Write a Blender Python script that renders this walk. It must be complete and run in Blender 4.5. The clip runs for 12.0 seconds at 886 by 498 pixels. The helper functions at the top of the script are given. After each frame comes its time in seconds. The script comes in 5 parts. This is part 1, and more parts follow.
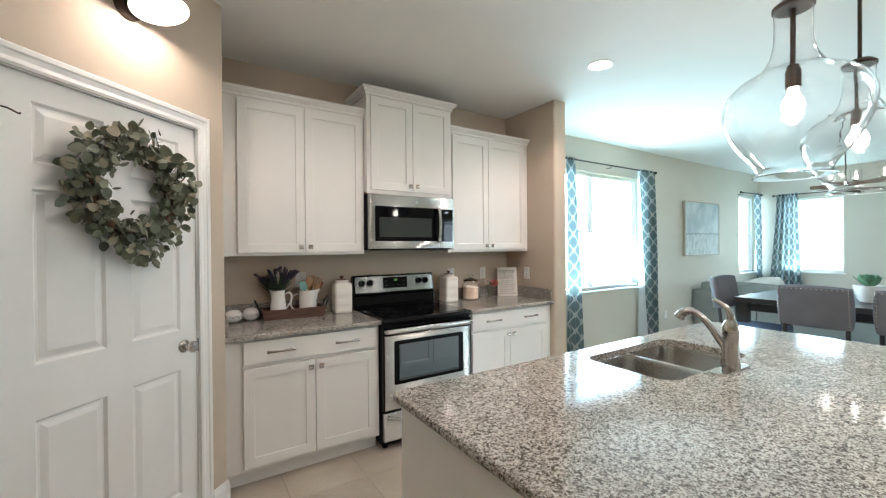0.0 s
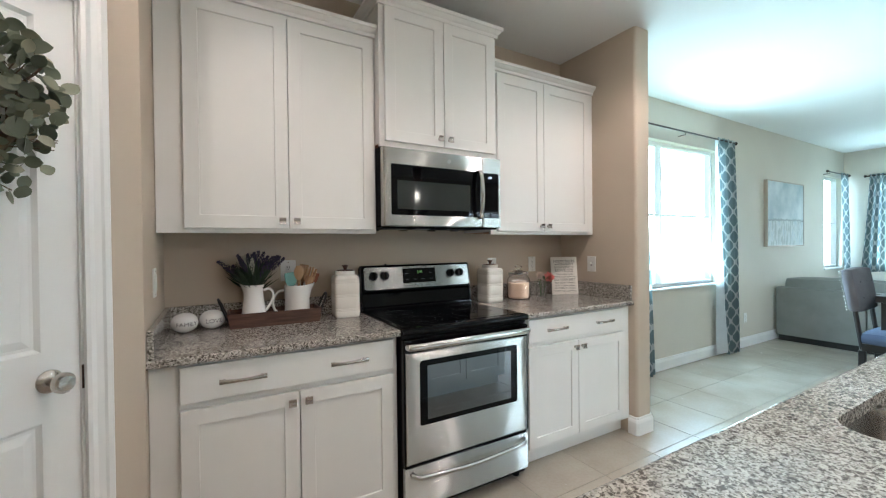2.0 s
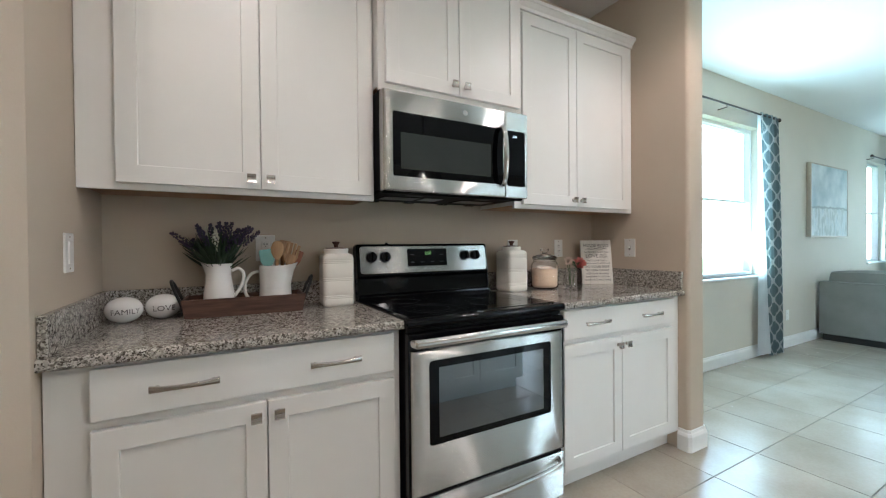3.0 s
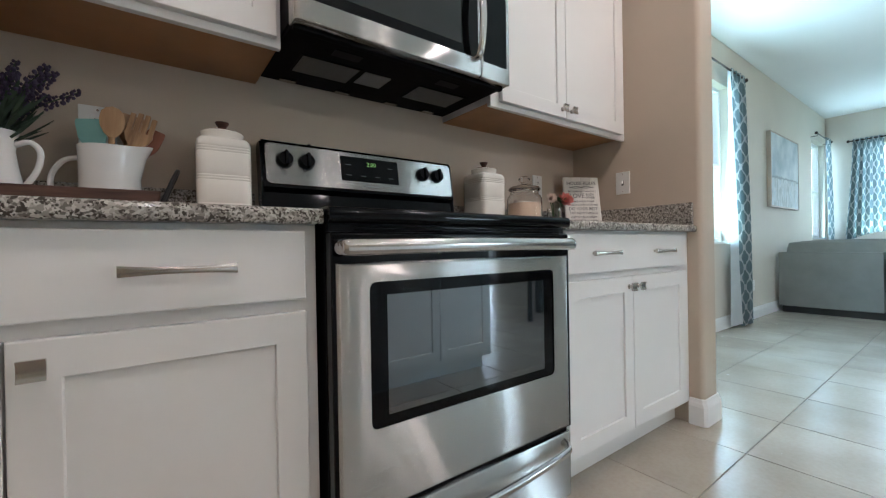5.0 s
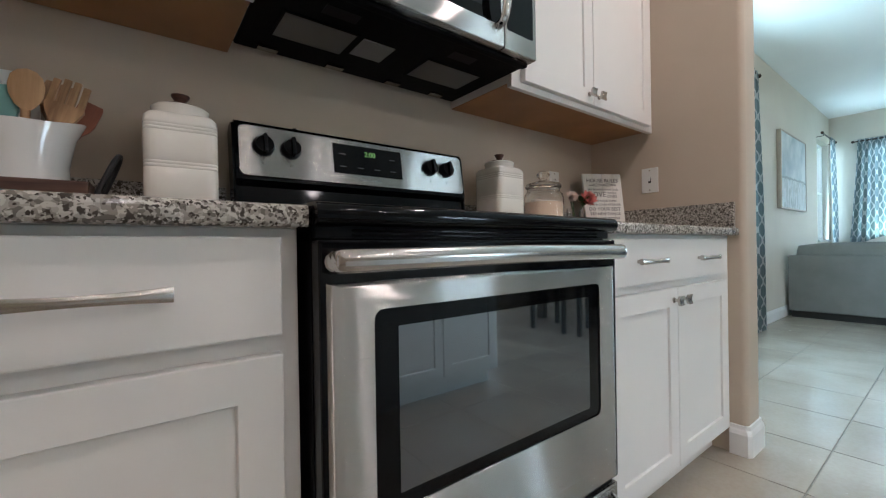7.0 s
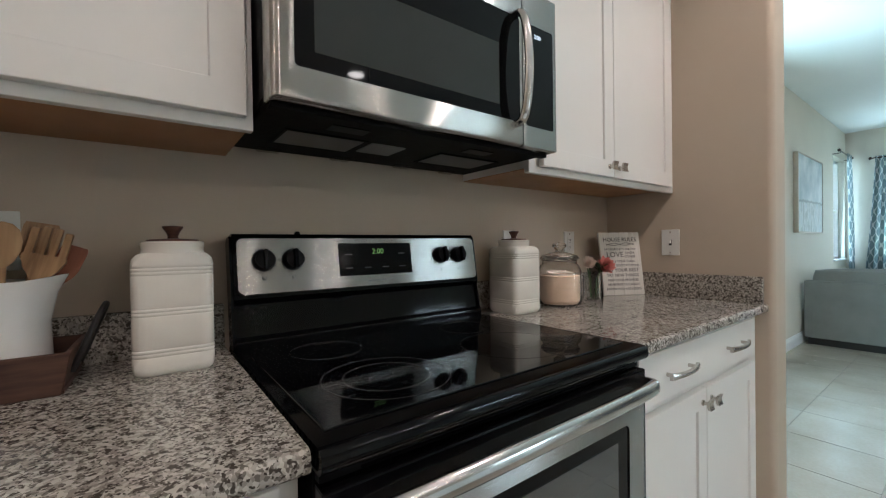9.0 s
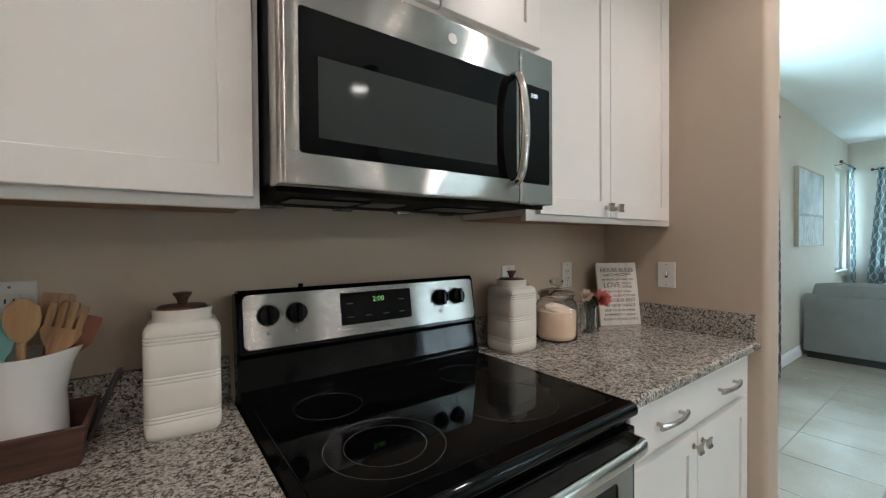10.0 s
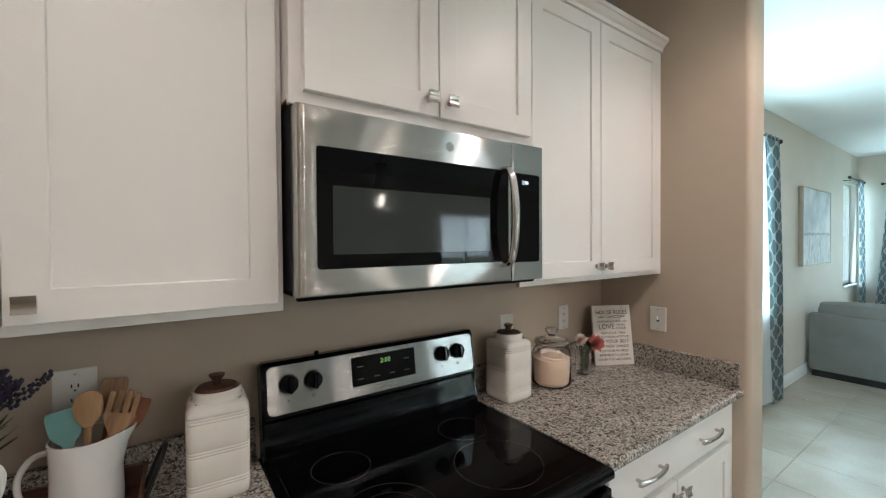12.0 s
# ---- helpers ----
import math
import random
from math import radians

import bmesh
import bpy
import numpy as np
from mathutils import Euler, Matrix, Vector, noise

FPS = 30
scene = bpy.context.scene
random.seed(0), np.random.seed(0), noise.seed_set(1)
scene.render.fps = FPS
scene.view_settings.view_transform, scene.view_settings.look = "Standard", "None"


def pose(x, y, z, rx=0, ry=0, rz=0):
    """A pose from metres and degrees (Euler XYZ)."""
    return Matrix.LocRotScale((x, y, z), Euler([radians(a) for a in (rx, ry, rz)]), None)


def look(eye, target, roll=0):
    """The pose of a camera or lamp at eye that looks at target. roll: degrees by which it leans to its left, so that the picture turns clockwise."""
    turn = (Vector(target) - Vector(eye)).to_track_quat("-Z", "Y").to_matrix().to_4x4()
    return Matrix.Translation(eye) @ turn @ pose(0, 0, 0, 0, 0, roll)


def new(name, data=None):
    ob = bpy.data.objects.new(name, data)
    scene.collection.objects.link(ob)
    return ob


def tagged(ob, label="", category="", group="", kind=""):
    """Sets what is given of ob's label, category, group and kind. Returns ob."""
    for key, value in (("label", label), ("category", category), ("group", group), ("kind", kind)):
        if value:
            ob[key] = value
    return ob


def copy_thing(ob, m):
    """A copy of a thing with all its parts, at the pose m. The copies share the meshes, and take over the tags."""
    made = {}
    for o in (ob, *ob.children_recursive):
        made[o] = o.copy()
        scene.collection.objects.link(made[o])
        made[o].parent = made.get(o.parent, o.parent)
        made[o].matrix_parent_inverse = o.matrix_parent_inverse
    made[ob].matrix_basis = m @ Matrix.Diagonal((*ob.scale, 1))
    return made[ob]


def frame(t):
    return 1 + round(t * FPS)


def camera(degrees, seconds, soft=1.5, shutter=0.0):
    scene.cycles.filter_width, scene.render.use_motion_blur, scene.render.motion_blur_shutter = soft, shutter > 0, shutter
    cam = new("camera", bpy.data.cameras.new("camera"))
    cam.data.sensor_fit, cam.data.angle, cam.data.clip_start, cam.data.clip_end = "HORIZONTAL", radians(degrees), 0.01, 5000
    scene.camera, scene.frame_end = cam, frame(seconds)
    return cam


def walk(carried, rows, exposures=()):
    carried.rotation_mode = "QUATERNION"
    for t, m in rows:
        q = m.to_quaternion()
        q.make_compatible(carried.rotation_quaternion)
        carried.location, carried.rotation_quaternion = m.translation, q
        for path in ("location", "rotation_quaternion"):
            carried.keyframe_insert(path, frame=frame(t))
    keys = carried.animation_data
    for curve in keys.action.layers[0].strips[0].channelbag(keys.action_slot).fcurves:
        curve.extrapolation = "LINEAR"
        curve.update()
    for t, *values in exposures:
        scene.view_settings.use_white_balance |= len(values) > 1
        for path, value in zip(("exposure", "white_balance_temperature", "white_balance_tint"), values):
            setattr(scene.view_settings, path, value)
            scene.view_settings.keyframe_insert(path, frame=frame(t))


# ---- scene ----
cam = camera(96.0, 12.0, soft=1.2)
PATH = [
    (0, (-1.144, -3.211, 1.43), (-0.064, -1.528, 1.414), -0.4),
    (0.5, (-1.065, -3.042, 1.415), (-0.012, -1.341, 1.393), -0.4),
    (1, (-0.987, -2.81, 1.393), (0.046, -1.098, 1.369), -0.4),
    (1.5, (-0.887, -2.568, 1.357), (0.134, -0.849, 1.332), -0.4),
    (2, (-0.765, -2.352, 1.307), (0.236, -0.62, 1.287), -0.6),
    (2.5, (-0.675, -2.137, 1.258), (0.302, -0.392, 1.234), -0.5),
    (2.7, (-0.638, -2.059, 1.228), (0.332, -0.311, 1.208), -0.5),
    (4.5, (-0.343, -1.527, 0.927), (0.788, 0.123, 0.905), -0.7),
    (5, (-0.294, -1.431, 0.832), (0.89, 0.18, 0.824), -1.0),
    (5.5, (-0.268, -1.357, 0.778), (0.948, 0.231, 0.769), -1.0),
    (6, (-0.249, -1.29, 0.771), (0.971, 0.295, 0.768), -0.9),
    (6.5, (-0.226, -1.239, 0.805), (0.992, 0.348, 0.801), -0.9),
    (7, (-0.202, -1.199, 0.851), (1.014, 0.389, 0.846), -0.9),
    (9, (-0.168, -1.123, 1.153), (1.03, 0.479, 1.136), -0.8),
    (9.5, (-0.173, -1.138, 1.226), (1.02, 0.467, 1.205), -0.6),
    (10, (-0.179, -1.157, 1.301), (1.01, 0.451, 1.274), -0.4),
    (10.5, (-0.19, -1.184, 1.373), (0.993, 0.428, 1.345), -0.4),
    (11, (-0.202, -1.216, 1.436), (0.973, 0.402, 1.41), -0.4),
    (11.5, (-0.214, -1.245, 1.481), (0.948, 0.382, 1.453), -0.4),
    (12, (-0.227, -1.276, 1.524), (0.922, 0.361, 1.494), -0.4),
]
walk(cam, [(t, look(eye, target, roll)) for t, eye, target, roll in PATH],
     [(0.0, 1.25, 5900, 12), (2.5, 1.15, 5680, 11), (4.5, 1.0, 5650, 14), (5.5, 0.94, 5650, 15), (7.2, 0.89, 5700, 15), (9.0, 0.80, 5800, 13), (12.0, 0.95, 5920, 13)])

# ---- world, sun and lamps ----
world = bpy.data.worlds.new("sky")
scene.world = world
world.use_nodes = True
wn = world.node_tree.nodes
sky = wn.new("ShaderNodeTexSky")
sky.sky_type, sky.sun_disc = "NISHITA", False
sky.sun_elevation, sky.sun_rotation = radians(61), radians(260)
wn["Background"].inputs["Strength"].default_value = 0.12
world.node_tree.links.new(sky.outputs[0], wn["Background"].inputs["Color"])

CEIL = 2.77
LIVING_Y = 0.07
END_X = 8.39
WEST_X, SOUTH_Y = -2.3, -6.2


def lamp(name, kind, where, power, colour, size=0.1, size_y=None, target=None, spread=None, spot=None):
    data = bpy.data.lights.new(name, kind)
    data.energy, data.color = power, colour
    if kind == "AREA":
        data.shape = "RECTANGLE" if size_y else "DISK"
        data.size = size
        if size_y:
            data.size_y = size_y
        if spread:
            data.spread = radians(spread)
    elif kind == "SUN":
        data.angle = radians(0.5)
    else:
        data.shadow_soft_size = size
        if spot:
            data.spot_size, data.spot_blend = radians(spot), 0.5
    ob = new(name, data)
    ob.matrix_world = look(where, target) if target else Matrix.Translation(where)
    return ob


DAY = (0.58, 0.88, 1.0)
LAWN = (0.66, 1.0, 0.84)
WARM = (1.0, 0.78, 0.65)
lamp("sun", "SUN", (0, 0, 10), 3.0, (1.0, 0.95, 0.88), target=(3.2, 0.6, 4.0))
# added lamps in the window openings stand in for sky light and green lawn bounce
lamp("window_light", "AREA", (3.40, LIVING_Y + 0.02, 1.6), 40, DAY, 1.85, 1.5, (3.40, -5, 1.4))
lamp("lawn_light", "AREA", (3.40, LIVING_Y + 0.03, 0.92), 13, LAWN, 1.80, 0.07, (3.40, -2.0, 3.4))
lamp("window_light", "AREA", (7.91, LIVING_Y + 0.02, 1.6), 11, DAY, 0.75, 1.45, (7.91, -5, 1.4))
lamp("window_light", "AREA", (END_X + 0.02, -0.75, 1.6), 10, DAY, 0.75, 1.3, (0, -0.75, 1.4))
lamp("lawn_light", "AREA", (END_X + 0.03, -0.75, 0.99), 6, LAWN, 0.75, 0.07, (6.2, -0.75, 3.4))
# fill lamp for an unseen, assumed opening in the south wall
lamp("window_light", "AREA", (5.1, SOUTH_Y - 0.02, 1.1), 4, (0.93, 0.95, 1.0), 1.4, 2.0, (5.1, 5, 1.1))
# recessed ceiling lamps, pendants and the lamp over the pantry door
# first is in view, third placed from a reflection; other two are added, unseen
CANS = [(1.465, -1.335), (-0.40, -1.42), (1.45, -3.20), (-0.30, -3.35)]
for cx, cy in CANS:
    lamp("recessed_light", "SPOT", (cx, cy, CEIL - 0.02), (20 if cx > 0 else 10) if cy > -2 else 5, WARM, 0.04, target=(cx, cy, 0), spot=140)
PENDANTS = [(0.547, -2.725, 1.883), (1.340, -2.725, 1.883)]
for p in PENDANTS:
    lamp("pendant_light", "POINT", p, 1.3, WARM, 0.03)
SCONCE = pose(-0.97, -0.67, 0, 0, 0, 45) @ Vector((-0.505, -0.13, 2.455))
lamp("sconce_light", "POINT", SCONCE, 2.2, WARM, 0.03)

# ---- materials ----


class Mat:
    """A small builder for node materials."""

    def __init__(self, name, colour=(0.5, 0.5, 0.5), rough=0.5, metal=0.0, **more):
        self.m = bpy.data.materials.new(name)
        self.m.use_nodes = True
        self.t = self.m.node_tree
        self.b = self.t.nodes["Principled BSDF"]
        self.b.inputs["Base Color"].default_value = (*colour, 1)
        self.b.inputs["Roughness"].default_value = rough
        self.b.inputs["Metallic"].default_value = metal
        for key, value in more.items():
            self.b.inputs[key.replace("_", " ")].default_value = value
        self.coords = None

    def node(self, kind, **values):
        n = self.t.nodes.new(kind)
        for key, value in values.items():
            n.inputs[key.replace("_", " ")].default_value = value
        return n

    def link(self, a, b):
        self.t.links.new(a, b)

    def where(self, stretch=None, world_space=False):
        if world_space:
            out = self.node("ShaderNodeNewGeometry").outputs["Position"]
        else:
            out = self.node("ShaderNodeTexCoord").outputs["Object"]
        if stretch:
            mapping = self.node("ShaderNodeMapping")
            mapping.inputs["Scale"].default_value = stretch
            self.link(out, mapping.inputs[0])
            out = mapping.outputs[0]
        return out

    def noise(self, scale, detail=3, stretch=None, rough=0.5, world_space=False):
        n = self.node("ShaderNodeTexNoise", Scale=scale, Detail=detail, Roughness=rough)
        self.link(self.where(stretch, world_space), n.inputs["Vector"])
        return n.outputs["Fac"]

    def ramp(self, fac, stops, constant=False):
        r = self.node("ShaderNodeValToRGB")
        e = r.color_ramp.elements
        while len(e) < len(stops):
            e.new(0.5)
        for el, (p, c) in zip(e, stops):
            el.position, el.color = p, (*c, 1)
        if constant:
            r.color_ramp.interpolation = "CONSTANT"
        self.link(fac, r.inputs[0])
        return r.outputs[0]

    def mix(self, fac, a, b, blend="MIX"):
        n = self.t.nodes.new("ShaderNodeMix")
        n.data_type, n.blend_type = "RGBA", blend
        for socket, value in ((n.inputs[0], fac), (n.inputs[6], a), (n.inputs[7], b)):
            if isinstance(value, (int, float)):
                socket.default_value = value
            elif isinstance(value, tuple):
                socket.default_value = (*value, 1)
            else:
                self.link(value, socket)
        return n.outputs[2]

    def colour(self, out):
        self.link(out, self.b.inputs["Base Color"])
        return self

    def roughness(self, fac, low, high):
        n = self.node("ShaderNodeMapRange")
        n.inputs["To Min"].default_value, n.inputs["To Max"].default_value = low, high
        self.link(fac, n.inputs["Value"])
        self.link(n.outputs[0], self.b.inputs["Roughness"])
        return self

    def bump(self, fac, strength, distance=0.002):
        n = self.node("ShaderNodeBump", Strength=strength, Distance=distance)
        self.link(fac, n.inputs["Height"])
        self.link(n.outputs[0], self.b.inputs["Normal"])
        return self


def tone(name, colour, rough=0.5, metal=0.0, vary=0.06, scale=6.0, grain=0.0, grain_scale=300, **more):
    """A plain surface with slow changes of tone and, where asked, a fine grain."""
    k = Mat(name, colour, rough, metal, **more)
    low = tuple(c * (1 - vary) for c in colour)
    high = tuple(min(1, c * (1 + vary)) for c in colour)
    k.colour(k.ramp(k.noise(scale, 4), [(0.3, low), (0.7, high)]))
    k.roughness(k.noise(scale * 3, 3), max(0.02, rough - 0.06), min(1, rough + 0.06))
    if grain:
        k.bump(k.noise(grain_scale, 2), grain, 0.001)
    return k.m


WALL = tone("beige_wall_paint", (0.53, 0.442, 0.348), 0.75, vary=0.03, scale=1.5, grain=0.25, grain_scale=140)
LIVING_WALL = tone("light_greige_wall_paint", (0.62, 0.57, 0.49), 0.75, vary=0.03, scale=1.5, grain=0.25, grain_scale=140)
CEILING = tone("white_ceiling_paint", (0.76, 0.75, 0.73), 0.85, vary=0.02, scale=1.2, grain=0.35, grain_scale=90)
TRIM = tone("white_trim_paint", (0.80, 0.79, 0.77), 0.35, vary=0.02, scale=4)
DOORPAINT = tone("white_door_paint", (0.78, 0.77, 0.75), 0.38, vary=0.02, scale=4, grain=0.06, grain_scale=200)
CABINET = tone("white_cabinet_paint", (0.80, 0.78, 0.75), 0.33, vary=0.02, scale=3, grain=0.04, grain_scale=220)
DARKBRONZE = tone("oil_rubbed_bronze", (0.06, 0.04, 0.03), 0.4, 0.8, vary=0.2)
NICKEL = tone("brushed_nickel", (0.52, 0.48, 0.44), 0.24, 1.0, vary=0.03, scale=3)
BLACKGLOSS = tone("black_enamel", (0.003, 0.003, 0.0035), 0.06, vary=0.1, Specular_IOR_Level=0.4, IOR=1.3)
UNDERBLACK = tone("black_textured_plastic", (0.004, 0.004, 0.004), 0.6, vary=0.2, scale=30, grain=0.2, grain_scale=300, IOR=1.15)
BLACKMATT = tone("black_plastic", (0.004, 0.004, 0.0045), 0.42, vary=0.15, scale=20, Specular_IOR_Level=0.12)
POLISHED = tone("polished_steel", (0.55, 0.53, 0.51), 0.17, 1.0, vary=0.03, scale=3)
PLATE = tone("white_switch_plate", (0.78, 0.77, 0.74), 0.4, vary=0.02)
OUTSIDE = tone("sunlit_lawn", (0.26, 0.38, 0.18), 0.9, vary=0.12, scale=2)

# horizontally brushed steel: highlights draw out into upright streaks
k = Mat("stainless_steel")
k.t.nodes.remove(k.b)
brushed = k.t.nodes.new("ShaderNodeBsdfAnisotropic")
brushed.inputs["Anisotropy"].default_value = 0.85
k.link(k.ramp(k.noise(3, 3, (1.5, 1.5, 260)), [(0.3, (0.53, 0.52, 0.50)), (0.7, (0.60, 0.585, 0.565))]), brushed.inputs["Color"])
worn = k.node("ShaderNodeMapRange")
worn.inputs["To Min"].default_value, worn.inputs["To Max"].default_value = 0.24, 0.29
k.link(k.noise(3, 3, (1.5, 1.5, 300)), worn.inputs["Value"])
k.link(worn.outputs[0], brushed.inputs["Roughness"])
tan = k.node("ShaderNodeTangent")
tan.direction_type, tan.axis = "RADIAL", "Z"
k.link(tan.outputs[0], brushed.inputs["Tangent"])
k.link(brushed.outputs[0], k.t.nodes["Material Output"].inputs["Surface"])
STEEL = k.m
k = Mat("satin_sink_steel", (0.52, 0.49, 0.46), 0.25, 1.0)
k.roughness(k.noise(20, 3), 0.18, 0.28)
SINKSTEEL = k.m

k = Mat("speckled_granite", (0.5, 0.48, 0.45), 0.09, Specular_IOR_Level=0.33)
pos = k.where(world_space=True)
warp = k.node("ShaderNodeTexNoise", Scale=90.0, Detail=3.0)
k.link(pos, warp.inputs["Vector"])
bent = k.mix(0.008, pos, warp.outputs["Color"], "ADD")


def grains(scale):
    v = k.node("ShaderNodeTexVoronoi", Scale=scale)
    k.link(bent, v.inputs["Vector"])
    s = k.node("ShaderNodeSeparateColor")
    k.link(v.outputs["Color"], s.inputs[0])
    return s.outputs


coarse, small = grains(215.0), grains(320.0)
body = k.ramp(coarse[0], [(0.0, (0.19, 0.175, 0.157)), (0.17, (0.33, 0.31, 0.283)), (0.40, (0.45, 0.427, 0.394)), (0.66, (0.60, 0.575, 0.535))], True)
clump = k.noise(88, 2, world_space=True)
dark_mask = k.ramp(clump, [(0.565, (0, 0, 0)), (0.60, (1, 1, 1))])
dark_cells = k.ramp(small[1], [(0.0, (1, 1, 1)), (0.72, (0.45, 0.45, 0.45)), (0.90, (0, 0, 0))], True)
dark = k.mix(1.0, dark_mask, dark_cells, "MULTIPLY")
specks = k.ramp(small[2], [(0.0, (1, 1, 1)), (0.10, (0, 0, 0))], True)
body = k.mix(dark, body, (0.085, 0.074, 0.064))
body = k.mix(specks, body, (0.075, 0.064, 0.056))
clouds = k.ramp(k.noise(7, 3, world_space=True), [(0.35, (0.80, 0.78, 0.75)), (0.65, (0.97, 0.95, 0.92))])
k.colour(k.mix(1.0, body, clouds, "MULTIPLY"))
k.roughness(k.noise(40, 3, world_space=True), 0.06, 0.13)
GRANITE = k.m

k = Mat("beige_floor_tile", (0.55, 0.47, 0.38), 0.32)
info = k.node("ShaderNodeObjectInfo")
base = k.ramp(k.noise(2.6, 5, world_space=True), [(0.30, (0.39, 0.335, 0.27)), (0.70, (0.50, 0.44, 0.365))])
per = k.ramp(info.outputs["Random"], [(0.0, (0.90, 0.90, 0.90)), (1.0, (1.0, 1.0, 1.0))])
speck = k.ramp(k.noise(60, 4, world_space=True), [(0.35, (0.95, 0.94, 0.93)), (0.6, (1, 1, 1))])
k.colour(k.mix(1.0, k.mix(1.0, base, per, "MULTIPLY"), speck, "MULTIPLY"))
k.roughness(k.noise(14, 3, world_space=True), 0.20, 0.30)
k.bump(k.noise(35, 4, world_space=True), 0.03, 0.002)
TILE = k.m
GROUT = tone("grey_grout", (0.27, 0.24, 0.20), 0.9, vary=0.15, scale=30)

k = Mat("clear_glass", (1, 1, 1), 0.0, Transmission_Weight=1.0, IOR=1.45)
GLASS = k.m
k = Mat("window_glass", (1, 1, 1), 0.0, Transmission_Weight=1.0, IOR=1.05)
PANE = k.m
k = Mat("black_ceramic_glass", (0.0025, 0.0025, 0.003), 0.04, Specular_IOR_Level=0.4, IOR=1.32)
k.roughness(k.noise(6, 4), 0.02, 0.045)
COOKTOP = k.m
k = Mat("tinted_oven_glass", (0.018, 0.026, 0.034), 0.03, Specular_IOR_Level=1.0, IOR=1.8)
OVENGLASS = k.m


def glow(name, colour, strength):
    g = Mat(name, colour, 0.5)
    g.b.inputs["Emission Color"].default_value = (*colour, 1)
    g.b.inputs["Emission Strength"].default_value = strength
    return g.m


# ---- mesh helpers ----


def box(bm, x0, x1, y0, y1, z0, z1, bevel=0.0, segments=2):
    m = Matrix.Translation(((x0 + x1) / 2, (y0 + y1) / 2, (z0 + z1) / 2)) @ Matrix.Diagonal((abs(x1 - x0), abs(y1 - y0), abs(z1 - z0), 1))
    made = bmesh.ops.create_cube(bm, size=1.0, matrix=m)
    if bevel:
        edges = list({e for v in made["verts"] for e in v.link_edges})
        bmesh.ops.bevel(bm, geom=edges, offset=bevel, segments=segments, affect="EDGES", profile=0.6)
    return bm


def solid(*boxes, bevel=0.0, segments=2):
    bm = bmesh.new()
    for b in boxes:
        box(bm, *b, bevel=bevel, segments=segments)
    return bm


def lathe(profile, seg=32, bm=None, m=None, power=2.0, close=False):
    """A turned body from (radius, height) pairs; power above 2 squares it off."""
    bm = bm or bmesh.new()
    rings = []
    for r, z in profile:
        ring = []
        for i in range(seg):
            a = 2 * math.pi * i / seg
            c, s = math.cos(a), math.sin(a)
            f = (abs(c) ** power + abs(s) ** power) ** (-1 / power) if power != 2.0 else 1.0
            p = Vector((r * f * c, r * f * s, z))
            ring.append(bm.verts.new(m @ p if m else p))
        rings.append(ring)
    for a, b in zip(rings, rings[1:]):
        for i in range(seg):
            j = (i + 1) % seg
            bm.faces.new((a[i], a[j], b[j], b[i]))
    if close:
        bm.faces.new(list(reversed(rings[0])))
        bm.faces.new(rings[-1])
    return bm


def tube(points, radius, seg=10, bm=None, flat=1.0):
    """A rod that follows the points; radius is a number or one for each point."""
    bm = bm or bmesh.new()
    pts = [Vector(p) for p in points]
    radii = radius if isinstance(radius, (list, tuple)) else [radius] * len(pts)
    side = None
    rings = []
    for i, p in enumerate(pts):
        d = (pts[min(i + 1, len(pts) - 1)] - pts[max(i - 1, 0)]).normalized()
        if side is None:
            side = d.cross(Vector((0, 0, 1)))
            if side.length < 0.1:
                side = d.cross(Vector((0, 1, 0)))
        side = (side - d * side.dot(d)).normalized()
        up = d.cross(side)
        rings.append([bm.verts.new(p + radii[i] * (math.cos(2 * math.pi * j / seg) * side + flat * math.sin(2 * math.pi * j / seg) * up)) for j in range(seg)])
    for a, b in zip(rings, rings[1:]):
        for j in range(seg):
            bm.faces.new((a[j], a[(j + 1) % seg], b[(j + 1) % seg], b[j]))
    bm.faces.new(list(reversed(rings[0])))
    bm.faces.new(rings[-1])
    return bm


def curve(points, steps=6):
    """A smooth run of points through those given."""
    pts = [Vector(p) for p in points]
    out = []
    for i in range(len(pts) - 1):
        p0, p1, p2, p3 = pts[max(i - 1, 0)], pts[i], pts[i + 1], pts[min(i + 2, len(pts) - 1)]
        for s in range(steps):
            t = s / steps
            out.append(0.5 * ((2 * p1) + (p2 - p0) * t + (2 * p0 - 5 * p1 + 4 * p2 - p3) * t * t + (3 * p1 - p0 - 3 * p2 + p3) * t ** 3))
    return out + [pts[-1]]


def extrude(outline, x0, x1, bm=None, m=None):
    """A (y, z) outline drawn out along x from x0 to x1."""
    bm = bm or bmesh.new()
    ends = []
    for x in (x0, x1):
        ends.append([bm.verts.new(m @ Vector((x, y, z)) if m else Vector((x, y, z))) for y, z in outline])
    n = len(outline)
    for i in range(n):
        j = (i + 1) % n
        bm.faces.new((ends[0][i], ends[0][j], ends[1][j], ends[1][i]))
    bm.faces.new(list(reversed(ends[0])))
    bm.faces.new(ends[1])
    return bm


def mesh_of(name, bm, material, smooth=False):
    bmesh.ops.recalc_face_normals(bm, faces=bm.faces)
    me = bpy.data.meshes.new(name)
    bm.to_mesh(me)
    bm.free()
    me.materials.append(material)
    if smooth:
        for p in me.polygons:
            p.use_smooth = True
        me.set_sharp_from_angle(angle=radians(40))
    return me


def part(name, bm, material, parent, label="", at=None, smooth=False):
    ob = new(name, mesh_of(name, bm, material, smooth))
    ob.parent = parent
    if at is not None:
        ob.matrix_basis = at
    return tagged(ob, label)


def thing(name, at, label, category, group=""):
    ob = new(name)
    ob.empty_display_size = 0.1
    ob.matrix_basis = at if isinstance(at, Matrix) else Matrix.Translation(at)
